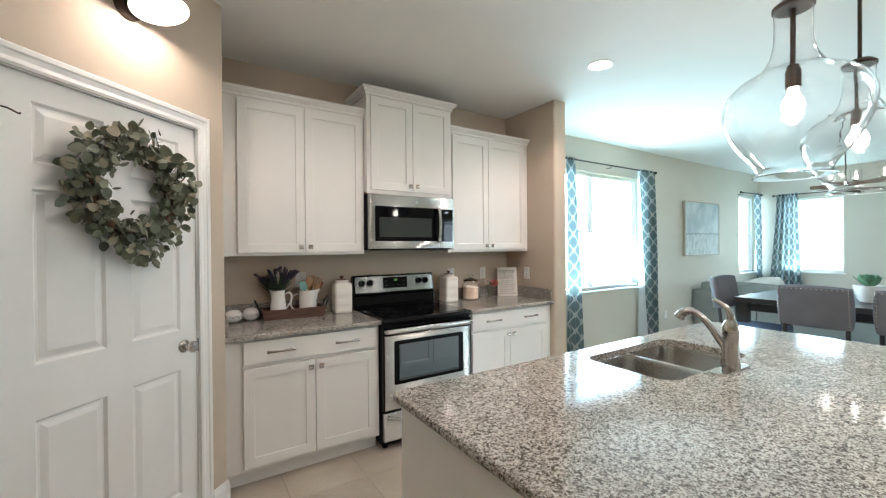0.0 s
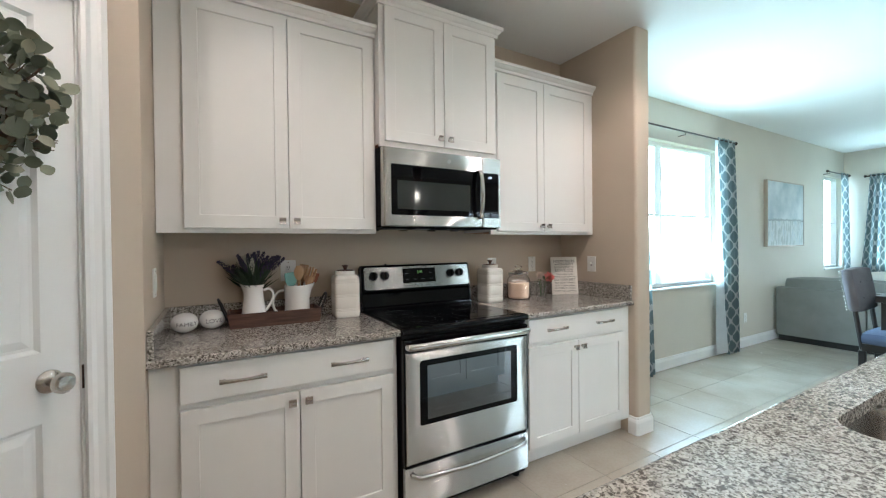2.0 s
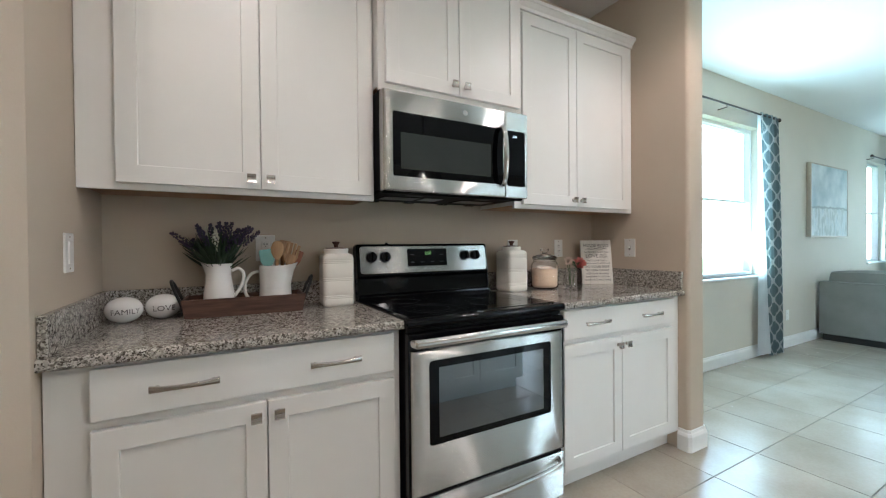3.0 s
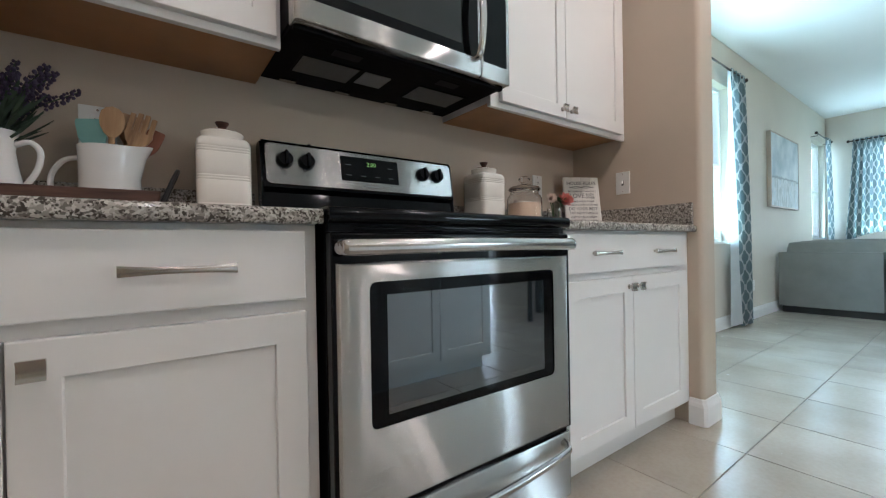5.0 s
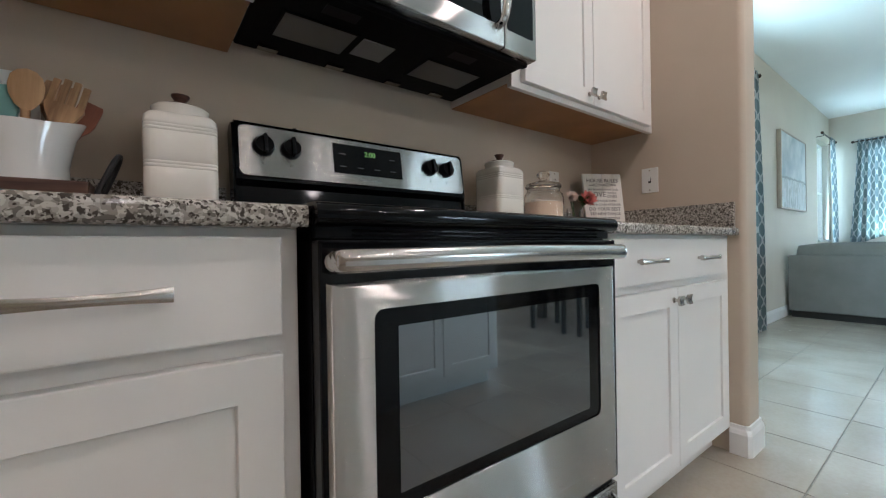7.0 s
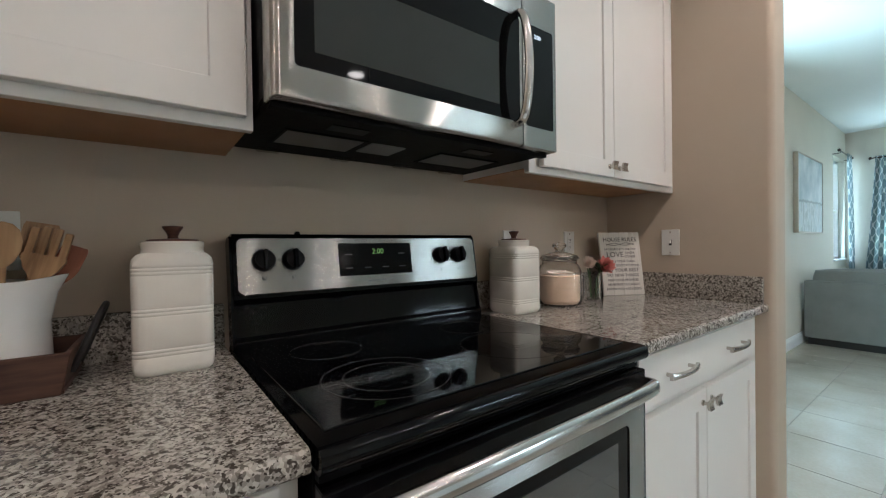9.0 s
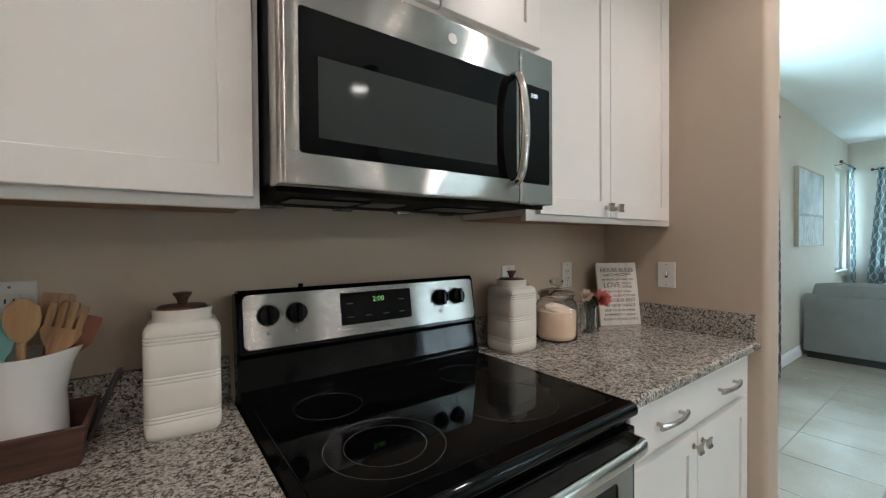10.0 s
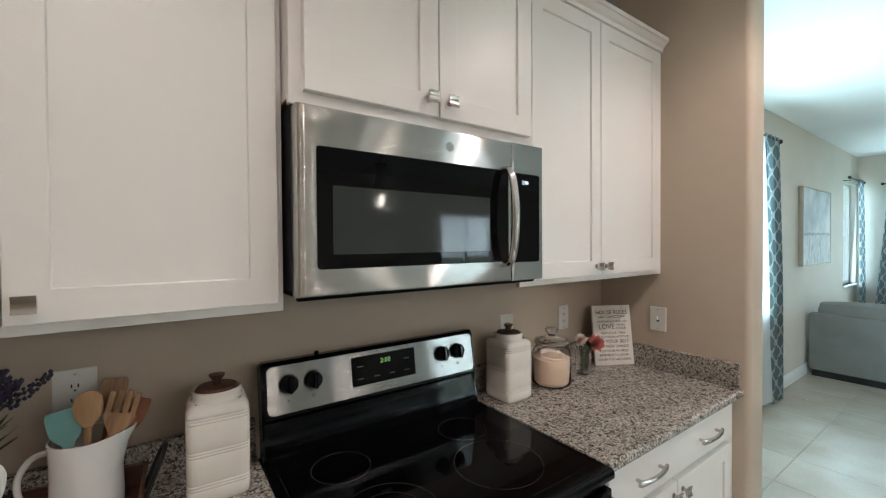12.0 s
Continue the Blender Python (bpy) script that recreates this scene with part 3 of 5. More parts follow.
    ob.matrix_basis = at
    return ob


GREENLED = glow("green_led", (0.35, 0.8, 0.2), 0.035)
WHITELED = glow("white_led", (0.8, 0.9, 1.0), 0.6)
PRINT = tone("grey_print", (0.10, 0.10, 0.10), 0.5)
FAINT = tone("faint_print", (0.05, 0.05, 0.05), 0.4)
BADGEGREY = tone("pale_grey_print", (0.22, 0.22, 0.22), 0.5)
STAND = Matrix.Rotation(radians(90), 4, "X")
written("2:00", 0.022, GREENLED, guard, Matrix.Translation((0.0, -0.0196, 0.224)) @ STAND, "clock_digits")
for i in range(4):
    for j in range(2):
        if not (i in (1, 2) and j == 1):
            part("button_mark", solid((-0.100 + i * 0.056, -0.080 + i * 0.056, -0.0196, -0.0191, 0.178 + 0.038 * j, 0.1805 + 0.038 * j)), FAINT, guard)
part("maker_mark", solid((-0.036, 0.034, -0.0180, -0.0174, 0.140, 0.144)), BADGEGREY, guard, "small dark maker's mark")


def range_knob(x, z):
    kn = part("knob", lathe([(0.0, 0.0), (0.027, 0.0), (0.027, 0.008), (0.023, 0.014), (0.022, 0.022), (0.0, 0.024)], 24, m=Matrix.Rotation(radians(90), 4, "X")), BLACKMATT, guard, "black round control knob", Matrix.Translation((x, -0.0175, z)), smooth=True)
    part("grip", solid((-0.005, 0.005, -0.034, -0.010, -0.024, 0.024), bevel=0.002), BLACKGLOSS, kn)
    for i in range(11):
        a = radians(-150 + 30 * i)
        part("scale_mark", solid((-0.001, 0.001, -0.0004, 0.0002, 0.0, 0.003)), PRINT, kn, at=Matrix.Translation((0.033 * math.sin(a), 0, 0.033 * math.cos(a))))
    part("burner_mark", solid((-0.005, 0.005, -0.0004, 0.0002, -0.048, -0.047), (-0.005, 0.005, -0.0004, 0.0002, -0.039, -0.038), (-0.005, -0.004, -0.0004, 0.0002, -0.048, -0.038), (0.004, 0.005, -0.0004, 0.0002, -0.048, -0.038), (-0.004, 0.0, -0.0004, 0.0002, -0.047, -0.043)), PRINT, kn)


for x in (-0.308, -0.238, 0.224, 0.293):
    range_knob(x, 0.208)

part("vent_knob", lathe([(0.0, 0.0), (0.006, 0.0), (0.008, 0.004), (0.006, 0.009), (0.0, 0.010)], 12, m=Matrix.Translation((-0.215, 0.012, 0.276))), BLACKMATT, guard)

# oven door, its window and handle, and the drawer
part("vent_strip", solid((0.006, 0.756, -0.650, -0.634, 0.868, 0.8845)), BLACKMATT, rng)
for z in (0.8705, 0.8775):
    part("vent_louver", solid((0.060, 0.702, -0.6545, -0.6495, z, z + 0.003), bevel=0.001, segments=1), BLACKGLOSS, rng)
door = part("oven_door", solid((0.004, 0.758, -0.668, -0.636, 0.275, 0.865), bevel=0.004), BLACKGLOSS, rng, "oven door with a black top band")
SHEET = bmesh.new()
outer = rounded_rect(0.006, 0.756, 0.277, 0.806, 0.004)
inner = rounded_rect(0.083, 0.676, 0.452, 0.762, 0.016)
levels = [(0.0, -0.660, None), (0.006, -0.6675, None), (0.016, -0.672, None), (0.032, -0.6735, None)]
skins = []
for d_, y_, _ in levels:
    skins.append([SHEET.verts.new((min(max(x, 0.006 + d_), 0.756 - d_), y_, min(max(z, 0.277 + d_ * 0.3), 0.806 - d_ * 0.3))) for x, z in outer])
skins.append([SHEET.verts.new((x, -0.6735, z)) for x, z in inner])
skins.append([SHEET.verts.new((x, -0.667, z)) for x, z in inner])
for p, q in zip(skins, skins[1:]):
    for i in range(len(p)):
        j = (i + 1) % len(p)
        SHEET.faces.new((p[i], p[j], q[j], q[i]))
part("steel_skin", SHEET, STEEL, door, "brushed stainless steel skin", smooth=True)
part("window_frame", solid((0.081, 0.678, -0.6705, -0.667, 0.450, 0.764)), BLACKGLOSS, door, "black glass border")
part("window_glass", solid((0.125, 0.634, -0.6712, -0.6702, 0.476, 0.733)), OVENGLASS, door, "dark reflective oven glass")
bm = bmesh.new()
hb = curve([(0.020, -0.668, 0.834), (0.022, -0.688, 0.835), (0.042, -0.702, 0.836), (0.20, -0.708, 0.837), (0.381, -0.710, 0.838), (0.56, -0.708, 0.837), (0.720, -0.702, 0.836), (0.740, -0.688, 0.835), (0.742, -0.668, 0.834)], 5)
tube(hb, 0.0115, 14, bm, 1.5)
part("door_handle", bm, POLISHED, door, "curved stainless bar handle", smooth=True)
drawer = part("storage_drawer", solid((0.006, 0.756, -0.668, -0.636, 0.062, 0.262), bevel=0.006), STEEL, rng, "brushed stainless storage drawer")
part("drawer_gap", solid((0.010, 0.752, -0.655, -0.634, 0.262, 0.275)), BLACKMATT, rng)
bm = bmesh.new()
hb = curve([(0.040, -0.666, 0.236), (0.05, -0.690, 0.230), (0.10, -0.704, 0.224), (0.381, -0.710, 0.212), (0.662, -0.704, 0.224), (0.712, -0.690, 0.230), (0.722, -0.666, 0.236)], 6)
tube(hb, 0.010, 12, bm, 1.2)
part("drawer_handle", bm, POLISHED, drawer, "curved stainless bar handle", smooth=True)

# ---- microwave ----
mw = thing("microwave", (0, 0, 0), "stainless steel over-the-range microwave under a wall cabinet", "microwave")
MY = -0.398
MZ0, MZ1 = 1.408, 1.824
part("case", solid((0.004, 0.758, -0.375, -0.004, 1.418, 1.830), bevel=0.002, segments=1), BLACKMATT, mw)
split_x = 0.622


def front_panel(x0, x1, hole, name, label):
    bm = bmesh.new()
    outer = rounded_rect(x0, x1, MZ0, MZ1, 0.004)
    hole_pts = rounded_rect(*hole, 0.008)
    rings = [[bm.verts.new((x, MY + 0.022, z)) for x, z in outer]]
    for d_, y_ in ((0.0, MY - 0.006), (0.003, MY - 0.014), (0.010, MY - 0.020), (0.022, MY - 0.022)):
        d_ = d_ if x0 < 0.1 else d_ * 0.3
        rings.append([bm.verts.new((max(x, x0 + d_), y_, min(max(z, MZ0 + d_ * 0.4), MZ1 - d_ * 0.4))) for x, z in outer])
    rings.append([bm.verts.new((x, MY - 0.022, z)) for x, z in hole_pts])
    rings.append([bm.verts.new((x, MY - 0.019, z)) for x, z in hole_pts])
    for p, q in zip(rings, rings[1:]):
        for i in range(len(p)):
            j = (i + 1) % len(p)
            bm.faces.new((p[i], p[j], q[j], q[i]))
    bm.faces.new(rings[0])
    return part(name, bm, STEEL, mw, label, smooth=True)


mdoor = front_panel(0.003, split_x - 0.001, (0.044, 0.612, 1.468, 1.736), "door", "brushed stainless microwave door")
part("door_glass", solid((0.044, 0.612, MY - 0.0205, MY - 0.0175, 1.468, 1.736)), COOKTOP, mdoor, "black glass window")
SCREEN = tone("dark_grey_mesh_screen", (0.035, 0.04, 0.038), 0.03, vary=0.05, Specular_IOR_Level=0.3)
part("mesh_screen", solid((0.080, 0.540, MY - 0.0212, MY - 0.0204, 1.500, 1.652), bevel=0.0003, segments=1), SCREEN, mdoor, "grey mesh viewing screen")
mctl = front_panel(split_x + 0.002, 0.759, (0.634, 0.746, 1.464, 1.733), "control_panel", "stainless control strip")
part("key_glass", solid((0.634, 0.746, MY - 0.0205, MY - 0.0175, 1.464, 1.733)), COOKTOP, mctl, "black glass keypad")
written("2:00", 0.016, WHITELED, mctl, Matrix.Translation((0.684, MY - 0.0208, 1.706)) @ STAND, "clock_digits")
bm = bmesh.new()
hb = curve([(0.597, MY - 0.022, 1.738), (0.597, MY - 0.045, 1.732), (0.597, MY - 0.060, 1.69), (0.597, MY - 0.068, 1.60), (0.597, MY - 0.060, 1.51), (0.597, MY - 0.045, 1.468), (0.597, MY - 0.022, 1.462)], 6)
tube(hb, 0.013, 12, bm, 0.7)
part("door_handle", bm, POLISHED, mdoor, "bowed polished steel handle", smooth=True)
BADGE = tone("grey_badge", (0.30, 0.30, 0.29), 0.35, 0.8)
badge = part("badge", lathe([(0.0, 0.0), (0.0125, 0.0), (0.0125, 0.002), (0.0, 0.002)], 28, m=Matrix.Rotation(radians(90), 4, "X")), BADGE, mdoor, "round plain metal badge", Matrix.Translation((0.398, MY - 0.021, 1.778)))
part("bottom_plate", solid((0.008, 0.754, -0.385, -0.02, 1.405, 1.4185), bevel=0.004), UNDERBLACK, mw)
FILTER = tone("grey_filter_mesh", (0.17, 0.165, 0.155), 0.5, 0.4, vary=0.75, scale=330, grain=0.6, grain_scale=500)
LENS = tone("frosted_lamp_lens", (0.22, 0.22, 0.21), 0.4)
for x0, x1 in ((0.078, 0.258), (0.482, 0.688)):
    f = part("grease_filter", solid((x0, x1, -0.250, -0.128, 1.4030, 1.4055)), FILTER, mw, "grey metal grease filter")
    part("filter_rim", solid((x0 - 0.006, x1 + 0.006, -0.256, -0.250, 1.4015, 1.4052), (x0 - 0.006, x1 + 0.006, -0.128, -0.122, 1.4015, 1.4052), (x0 - 0.006, x0, -0.250, -0.128, 1.4015, 1.4052), (x1, x1 + 0.006, -0.250, -0.128, 1.4015, 1.4052)), UNDERBLACK, f)
part("lamp_lens", solid((0.279, 0.374, -0.245, -0.150, 1.4020, 1.4055), bevel=0.001, segments=1), LENS, mw, "frosted lamp cover")
for x in (0.145, 0.515):
    part("vent_panel", solid((x, x + 0.085, -0.335, -0.295, 1.4025, 1.4055)), BLACKMATT, mw)
part("front_lip", solid((0.010, 0.752, -0.392, -0.372, 1.3985, 1.4085), bevel=0.003), UNDERBLACK, mw)
for x in (0.060, 0.250, 0.450, 0.625):
    part("mounting_clip", solid((x, x + 0.052, -0.064, -0.040, 1.396, 1.4055), bevel=0.001, segments=1), NICKEL, mw, "bare metal mounting clip")

# ---- pantry door ----
door_thing = thing("pantry_door", DIAG, "closed white six-panel pantry door with a nickel knob", "door")
bm = bmesh.new()
dx0, dx1 = DOOR_R - DOOR_W, DOOR_R
box(bm, dx0, dx1, 0.022, 0.048, 0.006, DOOR_H - 0.003)
cols = [(DOOR_R - 0.335, DOOR_R - 0.092), (DOOR_R - 0.685, DOOR_R - 0.442)]
rows_z = [(0.215, 0.830), (1.024, 1.640), (1.729, 1.942)]
for a, b in ((dx0, cols[1][0]), (cols[1][1], cols[0][0]), (cols[0][1], dx1)):
    box(bm, a, b, 0.010, 0.024, 0.006, DOOR_H - 0.003)
zs = [0.006] + [v for r in rows_z for v in r] + [DOOR_H - 0.003]
for z0, z1 in zip(zs[::2], zs[1::2]):
    for a, b in cols:
        box(bm, a, b, 0.010, 0.024, z0, z1)
for a, b in cols:
    for z0, z1 in rows_z:
        # sloped sticking, then a raised field
        def frame_ring(d, y):
            return [bm.verts.new(v) for v in ((a + d, y, z0 + d), (b - d, y, z0 + d), (b - d, y, z1 - d), (a + d, y, z1 - d))]
        rings = [frame_ring(0, 0.0101), frame_ring(0.010, 0.0195), frame_ring(0.018, 0.0195), frame_ring(0.040, 0.0125)]
        for p, q in zip(rings, rings[1:]):
            for i in range(4):
                bm.faces.new((p[i], p[(i + 1) % 4], q[(i + 1) % 4], q[i]))
        bm.faces.new(rings[-1])
leaf = part("leaf", bm, DOORPAINT, door_thing)
kb = part("door_knob", lathe([(0.0, 0.0), (0.032, 0.0), (0.032, 0.004), (0.026, 0.010), (0.012, 0.014), (0.011, 0.030), (0.020, 0.038), (0.028, 0.050), (0.028, 0.060), (0.020, 0.070), (0.0, 0.073)], 28, m=Matrix.Rotation(radians(90), 4, "X")), NICKEL, door_thing, "satin nickel egg-shaped knob", Matrix.Translation((DOOR_R - 0.074, 0.010, 0.940)), smooth=True)
part("latch_plate", solid((DOOR_R + 0.001, DOOR_R + 0.006, 0.000, 0.012, 0.895, 0.965)), DARKBRONZE, door_thing, "dark strike plate")
part("coat_hook", tube(curve([(DOOR_R - 0.765, 0.012, 1.897), (DOOR_R - 0.758, -0.012, 1.890), (DOOR_R - 0.734, -0.016, 1.880), (DOOR_R - 0.728, -0.014, 1.884)], 4), 0.003, 8), DARKBRONZE, door_thing, "small dark metal hook", smooth=True)

# casing round the door, three moulded lengths
CAS = [(0.0, 0.0), (0.0, -0.012), (0.010, -0.016), (0.026, -0.012), (0.044, -0.015), (0.050, -0.020), (0.066, -0.020), (0.071, -0.016), (0.071, 0.0)]
bm = bmesh.new()
casing_path = [(DOOR_R + 0.006, 0.0), (DOOR_R + 0.006, DOOR_H + 0.004), (dx0 - 0.006, DOOR_H + 0.004), (dx0 - 0.006, 0.0)]
rings = []
for k_, (px, pz) in enumerate(casing_path):
    ring = []
    for w, y in CAS:
        ox = w if k_ in (0, 1) else -w
        oz = w if k_ in (1, 2) else 0
        ring.append(bm.verts.new((px + ox, y - 0.0005, pz + oz)))
    rings.append(ring)
for a, b in zip(rings, rings[1:]):
    for i in range(len(CAS) - 1):
        bm.faces.new((a[i], a[i + 1], b[i + 1], b[i]))
setting("trim", bm, TRIM, "white moulded door casing", DIAG)
bm = solid((DOOR_R + 0.0005, DOOR_R + 0.0195, 0.002, 0.113, 0, DOOR_H + 0.019), (dx0 - 0.0195, dx0 - 0.0005, 0.002, 0.113, 0, DOOR_H + 0.019), (dx0 - 0.0005, DOOR_R + 0.0005, 0.002, 0.113, DOOR_H + 0.0005, DOOR_H + 0.019), (dx0, DOOR_R, 0.060, 0.075, 0, DOOR_H))
setting("door_jamb", bm, TRIM, "white painted door jamb", DIAG)

# ---- wreath ----
LEAF = Mat("eucalyptus_leaf", (0.10, 0.13, 0.09), 0.55)
inf = LEAF.node("ShaderNodeObjectInfo")
LEAF.colour(LEAF.ramp(inf.outputs["Random"], [(0.0, (0.075, 0.09, 0.06)), (0.45, (0.14, 0.155, 0.10)), (0.8, (0.22, 0.225, 0.155)), (1.0, (0.34, 0.30, 0.20))]))
LEAF.bump(LEAF.noise(90, 3), 0.2, 0.002)
LEAF = LEAF.m
TWIG = tone("brown_twig", (0.10, 0.07, 0.04), 0.8, vary=0.3, scale=30)


def leaf_mesh(length, width, bend):
    bm = bmesh.new()
    n = 6
    left, mid_, right = [], [], []
    for i in range(n + 1):
        t = i / n
        w = width * math.sin(math.pi * min(1, 0.06 + 0.94 * t)) ** 0.65 if 0 < i < n else 0.001
        z = bend * t * t
        left.append(bm.verts.new((-w, t * length, z + 0.15 * w)))
        mid_.append(bm.verts.new((0, t * length, z)))
        right.append(bm.verts.new((w, t * length, z + 0.15 * w)))
    for i in range(n):
        bm.faces.new((left[i], mid_[i], mid_[i + 1], left[i + 1]))
        bm.faces.new((mid_[i], right[i], right[i + 1], mid_[i + 1]))
    return bm


LEAVES = [mesh_of("leaf", leaf_mesh(l, w, b), LEAF, True) for l, w, b in ((0.044, 0.0165, 0.008), (0.050, 0.018, -0.006), (0.036, 0.0145, 0.012))]
rnd = random.Random(5)
WX, WZ = -0.533, 1.672
wreath = thing("wreath", DIAG @ Matrix.Translation((WX, -0.032, WZ)), "green-grey eucalyptus leaf wreath hung on the pantry door", "wreath")
ring_pts = [(0.185 * math.cos(radians(a)), 0.012 * math.sin(radians(3 * a)), 0.185 * math.sin(radians(a))) for a in range(0, 361, 10)]
part("vine_ring", tube(ring_pts, 0.016, 8), TWIG, wreath, "twisted brown vine ring", smooth=True)
for n in range(296):
    a = rnd.uniform(0, 2 * math.pi)
    r = rnd.gauss(0.192, 0.040)
    if rnd.random() < 0.16:
        r = rnd.uniform(0.235, 0.285)
    r = max(0.125, r)
    y = -rnd.uniform(-0.02, 0.075) * (1.15 - abs(r - 0.19) / 0.14)
    if n % 14 == 0:
        a, r, y = radians(rnd.uniform(-95, -72)), rnd.uniform(0.24, 0.315), -0.02
    spin = a - math.pi / 2 + rnd.choice((-1, 1)) * rnd.uniform(0.3, 1.4)
    m = Matrix.Translation((r * math.cos(a), y, r * math.sin(a))) @ Matrix.Rotation(-spin, 4, "Y") @ Matrix.Rotation(radians(90), 4, "X") @ Matrix.Rotation(rnd.uniform(-0.9, 0.9), 4, "X") @ Matrix.Rotation(rnd.uniform(-0.9, 0.9), 4, "Y") @ Matrix.Scale(rnd.uniform(0.75, 1.2), 4)
    ob = new("leaf", LEAVES[n % 3])
    ob.parent, ob.matrix_basis = wreath, m
inner_leaves = bmesh.new()
for n in range(650):
    a, rr = rnd.uniform(0, 2 * math.pi), max(0.12, min(0.262, rnd.gauss(0.190, 0.036)))
    m = Matrix.Translation((rr * math.cos(a), rnd.uniform(-0.045, 0.035), rr * math.sin(a))) @ Euler((rnd.uniform(0, 6.3), rnd.uniform(0, 6.3), rnd.uniform(0, 6.3))).to_matrix().to_4x4() @ Matrix.Scale(rnd.uniform(0.6, 1.0), 4)
    src = LEAVES[n % 3]
    made = [inner_leaves.verts.new(m @ v.co) for v in src.vertices]
    for f in src.polygons:
        inner_leaves.faces.new([made[i] for i in f.vertices])
me = bpy.data.meshes.new("inner_leaves")
inner_leaves.to_mesh(me)
inner_leaves.free()
me.materials.append(LEAF)
ob = tagged(new("inner_leaves", me), kind="stuff")
ob.parent = wreath
for n in range(22):
    a = rnd.uniform(0, 2 * math.pi)
    p0 = Vector((0.19 * math.cos(a), -0.01, 0.19 * math.sin(a)))
    p1 = Vector((0.275 * math.cos(a + 0.25), -0.02, 0.275 * math.sin(a + 0.25)))
    part("twig", tube([p0, (p0 + p1) / 2 + Vector((0, -0.012, 0)), p1], 0.0016, 5), TWIG, wreath)

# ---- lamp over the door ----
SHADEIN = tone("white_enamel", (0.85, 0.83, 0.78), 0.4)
sc = thing("wall_sconce", DIAG @ Matrix.Translation((-0.505, 0, 2.465)), "dark bronze barn-style wall sconce with a lit bulb", "wall lamp")
part("backplate", lathe([(0.0, 0.0), (0.062, 0.0), (0.062, 0.008), (0.050, 0.016), (0.040, 0.018), (0.034, 0.026), (0.0, 0.028)], 32, m=Matrix.Translation((-0.03, 0, 0.0)) @ Matrix.Rotation(radians(90), 4, "X")), DARKBRONZE, sc, smooth=True)
part("arm", tube(curve([(-0.03, -0.02, 0.0), (-0.02, -0.06, 0.06), (0.0, -0.12, 0.12), (0.0, -0.13, 0.09)], 5), 0.008, 10), DARKBRONZE, sc, smooth=True)
TILT = Matrix.Translation((0, -0.13, 0.0)) @ Matrix.Rotation(radians(-14), 4, "X")
shade = part("shade", lathe([(0.022, 0.10), (0.030, 0.085), (0.050, 0.06), (0.090, 0.025), (0.108, -0.010), (0.110, -0.018)], 36, m=TILT), DARKBRONZE, sc, "dark bronze metal shade", smooth=True)
part("shade_lining", lathe([(0.020, 0.095), (0.028, 0.080), (0.048, 0.056), (0.087, 0.022), (0.105, -0.012), (0.1085, -0.018)], 36, m=TILT), SHADEIN, shade, "white enamel lining", smooth=True)
BULB = glow("lit_bulb", (1.0, 0.88, 0.70), 40.0)
sb = part("bulb", lathe([(0.0, -0.035), (0.016, -0.030), (0.027, -0.012), (0.027, 0.004), (0.016, 0.028), (0.012, 0.045)], 20, m=Matrix.Translation((0, -0.13, 0.01))), BULB, sc, "lit warm bulb", smooth=True)
sb.visible_shadow = False

# ---- recessed ceiling lamps ----
CANGLOW = glow("lit_diffuser", (1.0, 0.92, 0.80), 22.0)
first = None
for cx, cy in CANS:
    if first is None:
        first = thing("recessed_light", (cx, cy, CEIL), "round white recessed ceiling light, switched on", "ceiling light", "recessed ceiling lights")
        part("trim_ring", lathe([(0.072, 0.0005), (0.094, 0.0), (0.095, -0.004), (0.090, -0.007), (0.076, -0.004), (0.072, 0.0005)], 36), TRIM, first, smooth=True)
        part("diffuser", lathe([(0.0, -0.002), (0.073, -0.002)], 36), CANGLOW, first, "glowing round diffuser")
    else:
        # the copies include both added, unseen lights
        copy_thing(first, Matrix.Translation((cx, cy, CEIL)))

# ---- pendants over the island ----


def pendant(p):
    t = thing("pendant_lamp", (p[0], p[1], CEIL), "clear glass bell pendant lamp with dark metal stem", "pendant lamp", "pendants over the island")
    drop = p[2] - CEIL
    part("canopy", lathe([(0.0, 0.0), (0.065, 0.0), (0.065, -0.012), (0.05, -0.022), (0.0, -0.024)], 28), DARKBRONZE, t, smooth=True)
    part("stem", tube([(0, 0, -0.02), (0, 0, drop + 0.13)], 0.0075, 10), DARKBRONZE, t, smooth=True)
    outer = [(0.052, 0.325), (0.050, 0.27), (0.052, 0.21), (0.062, 0.165), (0.085, 0.125), (0.115, 0.105), (0.150, 0.085), (0.180, 0.055), (0.194, 0.020), (0.196, -0.010), (0.188, -0.055), (0.168, -0.105), (0.140, -0.150), (0.112, -0.185), (0.100, -0.205), (0.098, -0.215), (0.104, -0.228), (0.110, -0.232)]
    inner = [(r - 0.002, z) for r, z in reversed(outer)]
    g = part("glass_shade", lathe(outer + inner + [outer[0]], 48, m=Matrix.Translation((0, 0, drop))), GLASS, t, "clear blown glass", smooth=True)
    g.visible_shadow = False
    part("cap", lathe([(0.0, 0.345), (0.040, 0.345), (0.056, 0.331), (0.056, 0.319), (0.0, 0.319)], 28, m=Matrix.Translation((0, 0, drop))), DARKBRONZE, t, smooth=True)
    part("socket", lathe([(0.0, 0.14), (0.014, 0.135), (0.021, 0.115), (0.021, 0.06), (0.0, 0.058)], 20, m=Matrix.Translation((0, 0, drop))), DARKBRONZE, t, smooth=True)
